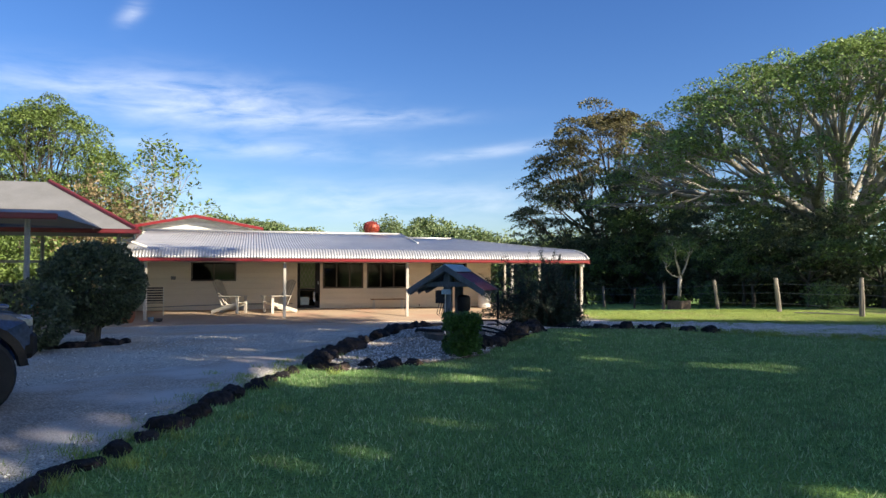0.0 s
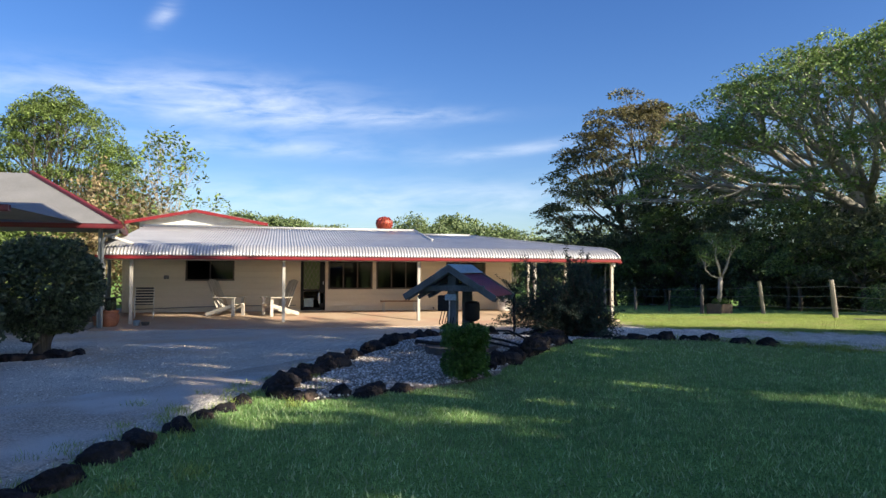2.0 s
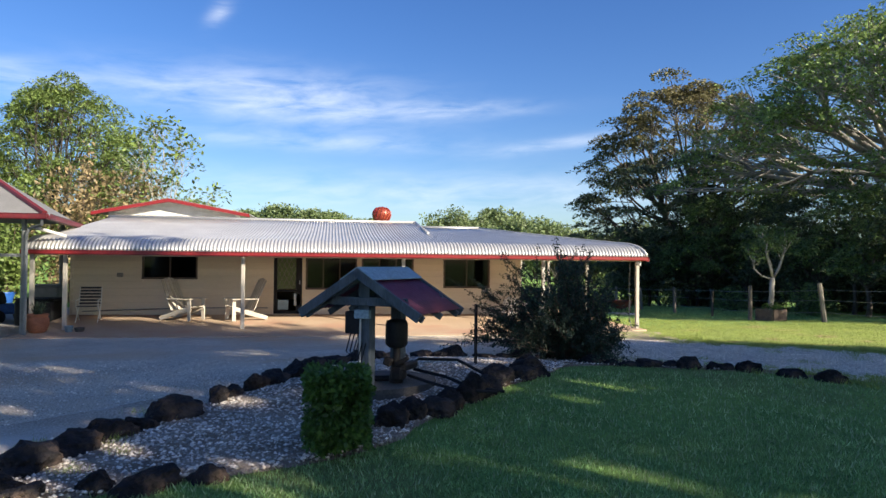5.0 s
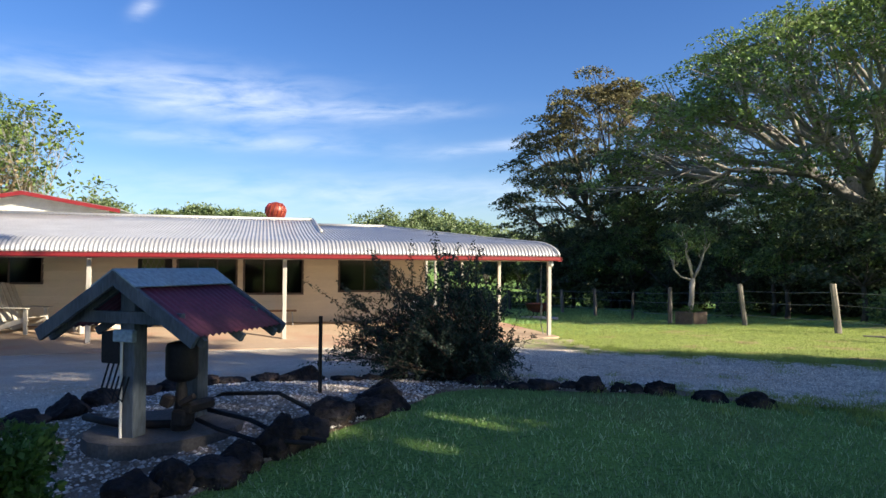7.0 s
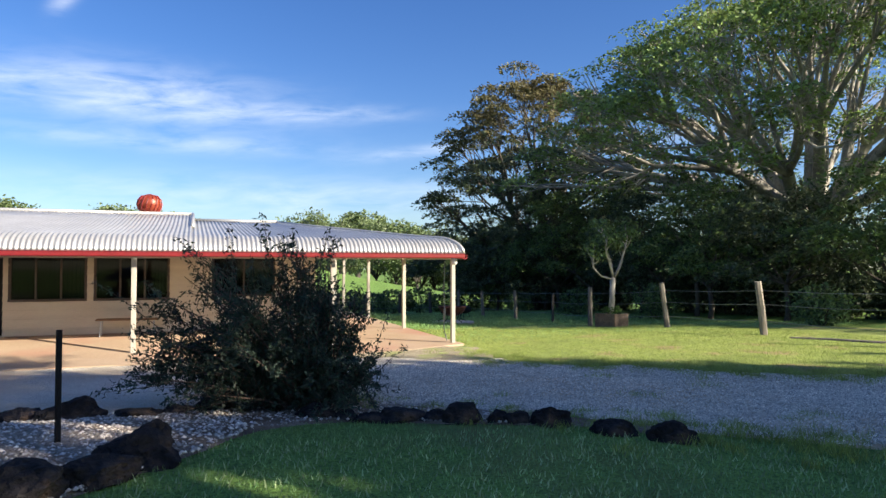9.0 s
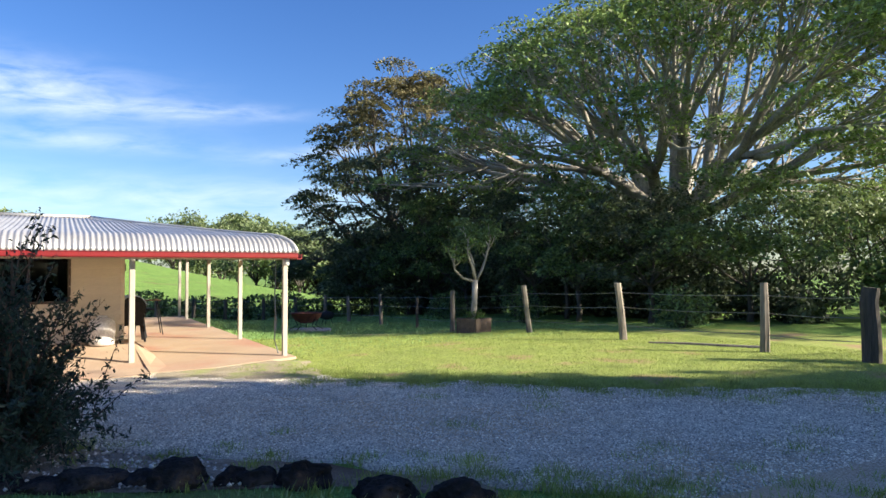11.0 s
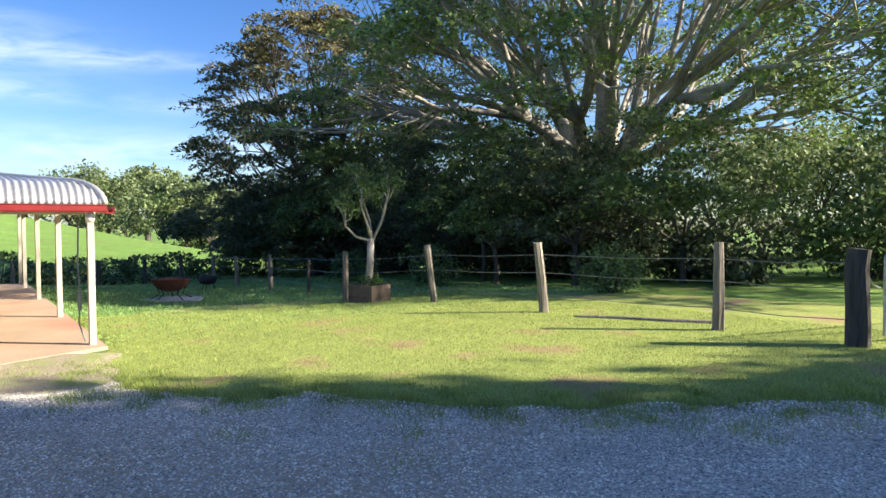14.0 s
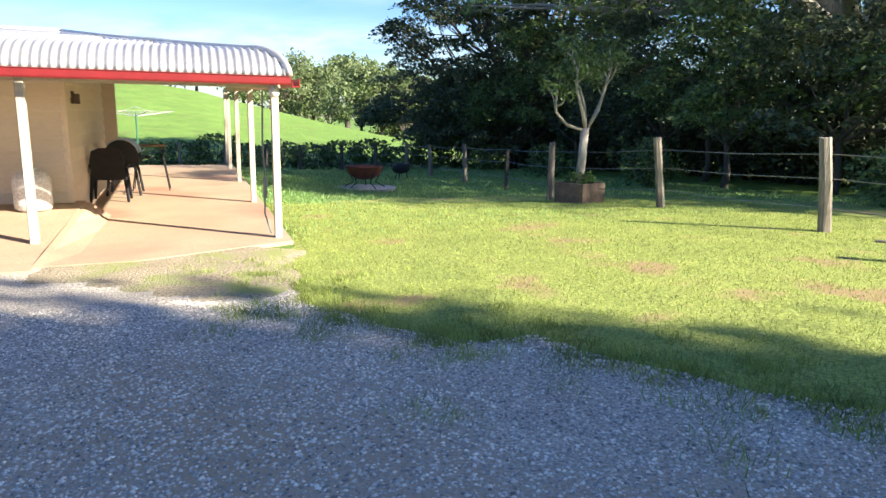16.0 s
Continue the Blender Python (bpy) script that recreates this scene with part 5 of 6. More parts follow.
for yy in (-0.4, 0.4):
    bm = bmesh.new()
    box(bm, (0, yy, 0.7), (0.15, 0.15, 1.45), bevel=0.008)
    part("post", bm, M_WOODGREY, well)
    bm = bmesh.new()
    box(bm, (0, yy - 0.1 if yy < 0 else yy + 0.1, 1.08), (1.15, 0.045, 0.1), bevel=0.005)
    part("cross_beam", bm, M_WOODGREY, well)
bm = bmesh.new()
solid(bm, [(0.62 * math.cos(a) * (1 + 0.05 * math.sin(3 * a)), 0.72 * math.sin(a)) for a in np.linspace(0, 2 * math.pi, 18)[:-1]], -0.1, 0.1, "z")
part("footing", bm, M_CONC, well)
bm = bmesh.new()
box(bm, (-0.13, -0.44, 0.83), (0.2, 0.16, 0.26), bevel=0.012)
part("meter_box", bm, M_DARK, well)
bm = bmesh.new()
box(bm, (0.0, -0.5, 0.93), (0.2, 0.06, 0.1), bevel=0.008)
part("switch", bm, M_WELLBLUE, well)
bm = bmesh.new()
tube(bm, [(-0.03, -0.5, 0.88), (-0.03, -0.5, 0.05)], 0.012, 8)
part("conduit", bm, M_WHITE, well)
for k in range(3):
    bm = bmesh.new()
    x = -0.15 + 0.05 * k
    tube(bm, [(x, -0.5, 0.72), (x - 0.04, -0.54, 0.5), (x + 0.06, -0.53, 0.4), (x + 0.1, -0.5, 0.6)], 0.008, 6)
    part("cable", bm, M_DARK, well)
bm = bmesh.new()
lathe(bm, [(0.09, 0.52), (0.12, 0.54), (0.135, 0.57), (0.135, 0.8), (0.12, 0.84), (0.05, 0.86)], 22, (0.24, -0.1, 0))
part("pressure_tank", bm, M_DARK, well, smooth=True)
bm = bmesh.new()
lathe(bm, [(0.08, 0.1), (0.09, 0.14), (0.06, 0.3), (0.04, 0.52)], 14, (0.24, -0.1, 0))
box(bm, (0.3, -0.15, 0.22), (0.14, 0.16, 0.14), bevel=0.02)
box(bm, (0.18, -0.2, 0.36), (0.1, 0.09, 0.1), (0, 20, 15), 0.015)
box(bm, (0.38, -0.2, 0.38), (0.16, 0.05, 0.05), (0, -30, 10), 0.012)
box(bm, (0.36, -0.02, 0.3), (0.1, 0.34, 0.09), bevel=0.02)
part("pump", bm, mat("rusty_pump_metal", (0.04, 0.033, 0.03), 0.7, (0.02, 0.017, 0.016), 9, 40, 0.3, metal=0.4), well)
for pts, r in (([(0.4, -0.1, 0.2), (0.7, -0.2, 0.16), (1.05, -0.2, 0.1), (1.5, -0.05, 0.08)], 0.02), ([(0.4, 0.05, 0.25), (0.8, 0.1, 0.18), (1.15, 0.02, 0.1), (1.55, 0.05, 0.08)], 0.02), ([(0.25, -0.1, 0.15), (-0.3, -0.2, 0.12), (-0.75, -0.15, 0.14), (-0.85, 0.1, 0.08)], 0.035), ([(0.3, 0.1, 0.3), (0.3, 0.4, 0.32), (0.7, 0.7, 0.3), (1.1, 0.8, 0.1)], 0.02)):
    bm = bmesh.new()
    tube(bm, pts, r, 8)
    part("pipe", bm, M_DARK, well, smooth=True)
picket = thing("star_picket", pose(6.16, 13.25, gz(6.16, 13.25)), "thin dark steel star picket", "stake")
bm = bmesh.new()
for a in (0, 120, 240):
    box(bm, (0.012 * math.cos(radians(a)), 0.012 * math.sin(radians(a)), 0.42), (0.028, 0.006, 0.95), (0, 0, a))
part("stake", bm, M_DARK, picket)

# ---- things on the verandah ----


M_CHAIR = mat("weathered_cream_timber", (0.5, 0.45, 0.37), 0.75, (0.38, 0.34, 0.28), 6, 45, 0.2, vary=0.12)


def adirondack(x, y, z, yaw, label):
    th = thing("garden_chair", pose(x, y, z, 0, 0, yaw) @ Matrix.Scale(1.06, 4), label, "chair", "verandah chairs")
    for k in range(5):
        bm = bmesh.new()
        xx = -0.24 + 0.12 * k
        h = 0.82 + 0.1 * math.cos(1.1 * (k - 2) / 2)
        box(bm, (xx * 1.15, 0.42, 0.34 + h / 2 - 0.1), (0.1, 0.022, h), (-24, xx * -14, 0), 0.005)
        part("back_slat", bm, M_CHAIR, th)
    for k in range(5):
        bm = bmesh.new()
        box(bm, (0, -0.26 + 0.115 * k, 0.36 - 0.028 * k), (0.54, 0.1, 0.022), (-13, 0, 0), 0.005)
        part("seat_slat", bm, M_CHAIR, th)
    for s in (-1, 1):
        bm = bmesh.new()
        box(bm, (s * 0.29, -0.28, 0.28), (0.035, 0.1, 0.56), bevel=0.005)
        part("leg", bm, M_CHAIR, th)
        bm = bmesh.new()
        box(bm, (s * 0.27, 0.16, 0.2), (0.035, 1.0, 0.11), (-17, 0, 0), 0.005)
        part("leg", bm, M_CHAIR, th)
        bm = bmesh.new()
        box(bm, (s * 0.33, 0.0, 0.575), (0.14, 0.74, 0.024), bevel=0.008)
        part("armrest", bm, M_CHAIR, th)


slab_z = lambda y: 0.05 + (y - 21.6) * 0.0698 if y > 21.6 else 0.04
adirondack(0.1, 23.5, slab_z(23.5), 64, "weathered white timber garden chair against the wall")
adirondack(1.55, 23.5, slab_z(23.5), -64, "weathered white timber garden chair beside the door")

fold = thing("folding_chair", pose(-2.45, 23.4, slab_z(23.4), 0, 0, 8), "striped folding garden chair with white frame", "chair")
M_STRIPE = mat("dark_webbing", (0.05, 0.05, 0.06), 0.8, (0.03, 0.03, 0.035), 8, 60, 0.2)
for s in (-1, 1):
    bm = bmesh.new()
    tube(bm, [(s * 0.27, -0.25, 0.0), (s * 0.27, -0.2, 0.02), (s * 0.27, 0.2, 0.42), (s * 0.27, 0.32, 0.92)], 0.014, 8)
    part("frame_tube", bm, M_WHITE, fold)
    bm = bmesh.new()
    tube(bm, [(s * 0.27, 0.28, 0.0), (s * 0.27, -0.22, 0.42), (s * 0.27, -0.22, 0.58), (s * 0.27, 0.22, 0.6)], 0.014, 8)
    part("frame_tube", bm, M_WHITE, fold)
for k in range(6):
    bm = bmesh.new()
    box(bm, (0, 0.21 + 0.022 * k, 0.48 + 0.085 * k), (0.54, 0.012, 0.05), (-13, 0, 0))
    part("back_strap", bm, M_STRIPE, fold)
for k in range(4):
    bm = bmesh.new()
    box(bm, (0, -0.18 + 0.1 * k, 0.41), (0.54, 0.06, 0.012))
    part("seat_strap", bm, M_STRIPE, fold)

pot = thing("plant_pot", pose(-3.05, 21.7, 0.03), "round terracotta pot with strappy plants", "plant pot")
M_TERRA = mat("terracotta", (0.42, 0.16, 0.08), 0.8, (0.3, 0.11, 0.055), 5, 40, 0.2)
bm = bmesh.new()
lathe(bm, [(0.14, 0), (0.2, 0.06), (0.26, 0.22), (0.25, 0.36), (0.22, 0.42), (0.245, 0.44), (0.245, 0.48), (0.2, 0.48), (0.19, 0.4)], 24)
part("pot", bm, M_TERRA, pot, smooth=True)
rg = np.random.default_rng(9)
bm = bmesh.new()
for k in range(46):
    a, r, h = rg.uniform(0, 6.28), rg.uniform(0.12, 0.38), rg.uniform(0.12, 0.34)
    d = Vector((math.cos(a), math.sin(a), 0))
    s = Vector((-math.sin(a), math.cos(a), 0)) * 0.014
    p = [Vector((0, 0, 0.42)) + d * 0.05, Vector((0, 0, 0.46 + h)) + d * r * 0.55, Vector((0, 0, 0.46 + h * 0.6)) + d * r]
    q = [[bm.verts.new(v + s * w), bm.verts.new(v - s * w)] for v, w in zip(p, (1, 1, 0.15))]
    for u, v in zip(q, q[1:]):
        bm.faces.new((u[0], u[1], v[1], v[0]))
part("foliage", bm, L_BUSH, pot)
for i, (x, y, r, h) in enumerate(((-2.35, 21.75, 0.1, 0.17), (-2.12, 21.8, 0.12, 0.12), (-3.5, 22.3, 0.15, 0.26))):
    bm = bmesh.new()
    lathe(bm, [(r * 0.75, 0), (r, h * 0.9), (r * 1.06, h), (r * 0.85, h), (r * 0.8, h * 0.7)], 16)
    ob = whole("small_pot", bm, (M_WELLBLUE, M_CONC, M_TERRA)[i], ("small pale blue pot beside the post", "shallow grey bowl on the slab", "small terracotta pot on the slab")[i], "plant pot", smooth=True)
    ob.matrix_world = pose(x, y, 0.04)

bench = thing("bench", pose(5.75, 24.2, slab_z(24.2)), "low timber bench with metal legs against the wall", "bench")
M_BENCH = mat("brown_timber", (0.26, 0.15, 0.08), 0.7, (0.16, 0.09, 0.05), 5, 40, 0.3, stretch=(0.2, 1, 1))
for k in range(3):
    bm = bmesh.new()
    box(bm, (0, -0.12 + 0.12 * k, 0.37), (1.3, 0.11, 0.035), bevel=0.005)
    part("plank", bm, M_BENCH, bench)
for s in (-1, 1):
    bm = bmesh.new()
    tube(bm, [(s * 0.56, -0.15, 0), (s * 0.54, -0.14, 0.33), (s * 0.54, 0.14, 0.33), (s * 0.56, 0.15, 0)], 0.014, 6)
    part("leg", bm, M_STEEL, bench)

drum = thing("water_drum", pose(9.62, 24.1, slab_z(24.1)), "white plastic drum with a lid against the wall", "drum")
M_DRUM = mat("white_plastic", (0.72, 0.7, 0.66), 0.4, (0.64, 0.62, 0.58), 4, 30, 0.03)
bm = bmesh.new()
lathe(bm, [(0.2, 0), (0.24, 0.03), (0.25, 0.12), (0.24, 0.2), (0.25, 0.28), (0.25, 0.44), (0.21, 0.52), (0.13, 0.56)], 24)
part("body", bm, M_DRUM, drum, smooth=True)
bm = bmesh.new()
lathe(bm, [(0.1, 0.56), (0.1, 0.6), (0.08, 0.61)], 18)
part("lid", bm, M_DRUM, drum)

# barbecue: hooded kettle on dark folding legs, seen end on
bbq = thing("barbecue", pose(10.5, 27.9, 0.03, 0, 0, 0), "black hooded barbecue on splayed legs beside the wall", "barbecue")
bm = bmesh.new()
solid(bm, [(0.3 * math.cos(a), 0.78 + 0.3 * math.sin(a)) for a in np.linspace(0, math.pi, 12)] + [(-0.3, 0.62), (-0.22, 0.55), (0.22, 0.55), (0.3, 0.62)], -0.42, 0.42, "y")
part("firebox", bm, M_BLACK, bbq)
bm = bmesh.new()
solid(bm, [(0.31 * math.cos(a), 0.8 + 0.31 * math.sin(a)) for a in np.linspace(0.1, math.pi * 0.8, 12)] + [(0.27 * math.cos(a), 0.8 + 0.27 * math.sin(a)) for a in np.linspace(math.pi * 0.8, 0.1, 12)], -0.4, 0.4, "y")
part("hood", bm, M_STEEL, bbq, "silver hood")
for sx in (-1, 1):
    for sy in (-1, 1):
        bm = bmesh.new()
        tube(bm, [(sx * 0.22, sy * 0.34, 0.58), (sx * 0.3, sy * 0.4, 0.0)], 0.028, 6)
        part("leg", bm, M_BLACK, bbq)
    bm = bmesh.new()
    tube(bm, [(sx * 0.27, -0.38, 0.22), (sx * 0.27, 0.38, 0.22)], 0.014, 6)
    part("rail", bm, M_BLACK, bbq)
bm = bmesh.new()
box(bm, (0.4, 0.1, 0.72), (0.22, 0.7, 0.03), bevel=0.006)
part("side_shelf", bm, M_BLACK, bbq)
bm = bmesh.new()
tube(bm, [(0.33, -0.25, 0.86), (0.37, -0.25, 0.86), (0.37, 0.25, 0.86), (0.33, 0.25, 0.86)], 0.012, 6)
part("handle", bm, M_STEEL, bbq)
chair = thing("plastic_chair", pose(10.36, 26.75, 0.03), "black moulded plastic garden chair, back turned", "chair")
bm = bmesh.new()
solid(bm, [(-0.27, 0.4), (0.27, 0.4), (0.28, 0.75), (0.24, 0.92), (0.12, 0.98), (-0.12, 0.98), (-0.24, 0.92), (-0.28, 0.75)], -0.27, -0.24, "y")
for v in bm.verts:
    v.co.y -= 0.24 * (v.co.z - 0.4) + 0.35 * (0.08 - v.co.x ** 2)
part("backrest", bm, M_DARK, chair)
bm = bmesh.new()
box(bm, (0, 0.0, 0.43), (0.52, 0.5, 0.04), (-4, 0, 0), 0.015)
part("seat", bm, M_DARK, chair)
for sx in (-1, 1):
    bm = bmesh.new()
    tube(bm, [(sx * 0.27, -0.3, 0.62), (sx * 0.31, -0.1, 0.66), (sx * 0.31, 0.2, 0.65), (sx * 0.29, 0.26, 0.6)], 0.025, 6)
    part("armrest", bm, M_DARK, chair)
    for y0, y1 in ((-0.22, -0.32), (0.22, 0.3)):
        bm = bmesh.new()
        tube(bm, [(sx * 0.25, y0, 0.62), (sx * 0.27, y0, 0.42), (sx * 0.31, y1, 0.0)], [0.03, 0.04, 0.026], 6)
        part("leg", bm, M_DARK, chair)
stool = thing("folding_table", pose(10.95, 28.6, 0.012), "dark folding table with thin splayed legs", "table")
bm = bmesh.new()
box(bm, (0, 0, 0.95), (0.6, 0.5, 0.03), bevel=0.006)
part("tabletop", bm, M_BENCH, stool)
for sx, sy in ((-1, -1), (-1, 1), (1, -1), (1, 1)):
    bm = bmesh.new()
    tube(bm, [(sx * 0.22, sy * 0.18, 0.94), (sx * 0.36, sy * 0.24, 0)], 0.013, 6)
    part("leg", bm, M_DARK, stool)
lamp = thing("wall_lamp", pose(10.05, 25.4, 1.85), "small dark wall lantern under the eaves", "lamp")
bm = bmesh.new()
box(bm, (0.0, 0, 0.0), (0.03, 0.12, 0.2), bevel=0.006)
part("bracket", bm, M_FRAME, lamp)
bm = bmesh.new()
box(bm, (0.06, 0, -0.02), (0.08, 0.09, 0.16), bevel=0.01)
part("shade", bm, M_FRAME, lamp)
box_ = thing("meter_board", pose(-2.0, 24.6, 1.42), "small brown fitting on the wall", "wall fitting")
bm = bmesh.new()
box(bm, (0, -0.03, 0), (0.16, 0.06, 0.12), bevel=0.01)
part("case", bm, M_GRILLE, box_)
bl = thing("security_lamp", pose(12.83, 22.0, 1.9), "white security lamp on the corner post", "lamp")
bm = bmesh.new()
lathe(bm, [(0.05, -0.06), (0.07, 0.0), (0.06, 0.08), (0.03, 0.1)], 14, (-0.02, -0.1, 0))
part("head", bm, M_DRUM, bl, smooth=True)
hose = thing("hanging_hose", pose(12.7, 22.25, 0.03), "thin grey hose hanging beside the corner post", "hose")
bm = bmesh.new()
tube(bm, [(0, 0, 1.9), (-0.02, 0.01, 1.2), (0.0, 0, 0.75), (-0.02, 0, 0.3), (0.06, 0.02, 0.02)], 0.012, 6)
part("line", bm, M_GREYPOST, hose)
bm = bmesh.new()
tube(bm, [(0, 0, 0.78), (-0.01, 0, 0.5)], 0.028, 8)
part("nozzle", bm, M_GREYPOST, hose)
pipe = thing("wall_pipe", pose(0, 0, 0), "thin grey water pipe along the base of the wall", "pipe")
bm = bmesh.new()
tube(bm, [(-3.0, 24.56, 0.36), (-1.4, 24.56, 0.42), (0.3, 24.56, 0.46), (2.2, 24.56, 0.46)], 0.016, 6)
part("run", bm, M_GREYPOST, pipe)
tap = thing("garden_tap", pose(7.05, 24.5, 0.25), "small dark tap on the wall", "tap")
bm = bmesh.new()
tube(bm, [(0, 0.05, 0.1), (0, 0, 0.12), (0, -0.06, 0.12), (0, -0.08, 0.06)], 0.012, 6)
part("spout", bm, M_DARK, tap)

# ---- back lawn ----
fire = thing("fire_bowl", pose(15.95, 30.2, gz(15.95, 30.2) + 0.05), "rusty iron fire bowl on thin legs", "fire bowl")
M_RUST = mat("rusty_iron", (0.16, 0.055, 0.035), 0.7, (0.08, 0.03, 0.022), 7, 40, 0.3, metal=0.3)
bm = bmesh.new()
lathe(bm, [(0.03, 0.2), (0.2, 0.22), (0.36, 0.3), (0.46, 0.42), (0.5, 0.53), (0.52, 0.55), (0.48, 0.54), (0.43, 0.42), (0.34, 0.33), (0.18, 0.26), (0.02, 0.25)], 26)
part("bowl", bm, M_RUST, fire, smooth=True)
for k in range(5):
    a = 2 * math.pi * k / 5
    bm = bmesh.new()
    tube(bm, [(0.42 * math.cos(a), 0.42 * math.sin(a), 0.36), (0.3 * math.cos(a), 0.3 * math.sin(a), 0.14), (0.56 * math.cos(a), 0.56 * math.sin(a), 0.0)], 0.014, 6)
    part("leg", bm, M_DARK, fire)
pad = thing("stone_pad", pose(15.95, 30.2, gz(15.95, 30.2)), "flat pale concrete pad under the fire bowl", "pad")
bm = bmesh.new()
solid(bm, [(0.85 * math.cos(a) * (1 + 0.06 * math.sin(4 * a)), 0.75 * math.sin(a)) for a in np.linspace(0, 2 * math.pi, 20)[:-1]], -0.06, 0.05, "z")
part("slab", bm, mat("pale_concrete", (0.45, 0.43, 0.4), 0.9, (0.36, 0.34, 0.31), 3, 40, 0.2), pad)
line = thing("clothes_line", pose(9.6, 44.5, gz(9.6, 44.5)), "green rotary clothes line on the back lawn", "clothes line")
M_GREENP = mat("green_paint", (0.05, 0.18, 0.12), 0.5, (0.035, 0.13, 0.09), 6, 40, 0.05)
bm = bmesh.new()
tube(bm, [(0, 0, -0.1), (0, 0, 2.35)], 0.035, 8)
part("pole", bm, M_GREENP, line)
for k in range(4):
    a = math.pi * (0.12 + k / 2)
    bm = bmesh.new()
    tube(bm, [(0, 0, 2.2), (1.6 * math.cos(a), 1.6 * math.sin(a), 2.42)], 0.018, 6)
    tube(bm, [(0, 0, 2.6), (0.8 * math.cos(a), 0.8 * math.sin(a), 2.31)], 0.008, 5)
    part("arm", bm, M_STEEL, line)
for r in (0.6, 1.1, 1.55):
    bm = bmesh.new()
    pp = [(r * math.cos(math.pi * (0.12 + k / 2)), r * math.sin(math.pi * (0.12 + k / 2)), 2.2 + 0.137 * r) for k in range(5)]
    tube(bm, pp, 0.006, 4, cap=False)
    part("cord", bm, M_WHITE, line)
log = thing("timber_log", pose(20.35, 18.0, gz(20.35, 18) + 0.02, 0, 0, 118), "old grey split timber lying in the grass", "log")
bm = bmesh.new()
rr = tube(bm, [(-1.15, 0, 0.02), (-0.5, 0.02, 0), (0.3, -0.02, 0), (1.1, 0, -0.02)], [0.06, 0.075, 0.07, 0.06], 8)
for ring in rr:
    for v in ring:
        v.co.z *= 0.75
part("beam", bm, M_FENCE, log)
smoker = thing("small_barbecue", pose(18.3, 34.8, gz(18.3, 34.8)), "small dark kettle standing on the grass", "barbecue")
bm = bmesh.new()
lathe(bm, [(0.05, 0.2), (0.26, 0.26), (0.3, 0.38), (0.26, 0.5), (0.05, 0.56)], 18)
part("kettle", bm, M_BLACK, smoker, smooth=True)
for k in range(3):
    a = 2 * math.pi * k / 3
    bm = bmesh.new()
    tube(bm, [(0.18 * math.cos(a), 0.18 * math.sin(a), 0.26), (0.26 * math.cos(a), 0.26 * math.sin(a), 0)], 0.014, 5)
    part("leg", bm, M_DARK, smoker)

# ---- behind the carport ----
M_BLUE = mat("blue_glaze", (0.03, 0.12, 0.4), 0.3, (0.02, 0.08, 0.3), 5, 30, 0.03)
bp = thing("blue_pot", pose(-8.5, 32.4, gz(-8.5, 32.4)), "bright blue glazed pot with drooping plant", "plant pot")
bm = bmesh.new()
lathe(bm, [(0.24, 0), (0.3, 0.3), (0.36, 0.55), (0.38, 0.6), (0.33, 0.6), (0.3, 0.5)], 20)
part("pot", bm, M_BLUE, bp, smooth=True)
shrub("potted_palm", -8.5, 32.4, (0.9, 0.9, 2.0), L_LIGHT, M_TWIG, "drooping light green plant in a blue pot", 301, 1200, 0.22, 14, 0.0, 0.2, category="plant", z=gz(-8.5, 32.4) + 0.5, twig=0.01)
mow = thing("ride_mower", pose(-5.3, 25.4, gz(-5.3, 25.4), 0, 0, 30), "blue and black garden machine under the carport", "mower")
bm = bmesh.new()
box(bm, (0, 0, 0.42), (0.8, 0.5, 0.3), bevel=0.06)
part("body", bm, M_BLUE, mow)
bm = bmesh.new()
box(bm, (-0.25, 0, 0.72), (0.3, 0.4, 0.36), (0, -12, 0), 0.05)
part("seat", bm, M_BLACK, mow)
for sx in (-0.32, 0.34):
    for sy in (-0.3, 0.3):
        bm = bmesh.new()
        tube(bm, [(sx, sy - 0.06, 0.2), (sx, sy + 0.06, 0.2)], 0.2, 16)
        part("wheel", bm, M_BLACK, mow)
bm = bmesh.new()
tube(bm, [(-0.4, -0.25, 0.5), (-0.75, -0.25, 0.95), (-0.75, 0.25, 0.95), (-0.4, 0.25, 0.5)], 0.015, 6)
part("handle", bm, M_DARK, mow)
for i, (x, y, s, m, lab) in enumerate(((-4.0, 24.2, (1.0, 0.8, 0.75), M_BLACK, "dark covered crate beside the house"), (-4.2, 25.2, (0.7, 0.7, 1.1), M_GREYPOST, "grey storage bin beside the house"), (-6.8, 27.0, (0.6, 0.5, 0.45), M_TERRA, "brown storage tub under the carport"))):
    bm = bmesh.new()
    box(bm, (0, 0, s[2] / 2), s, bevel=0.05)
    th = thing("storage_bin", pose(x, y, gz(x, y), 0, 0, 12 * i), lab, "bin")
    part("body", bm, m, th)
    bm = bmesh.new()
    box(bm, (0, 0, s[2] + 0.02), (s[0] * 1.04, s[1] * 1.04, 0.05), bevel=0.015)
    part("lid", bm, m, th)

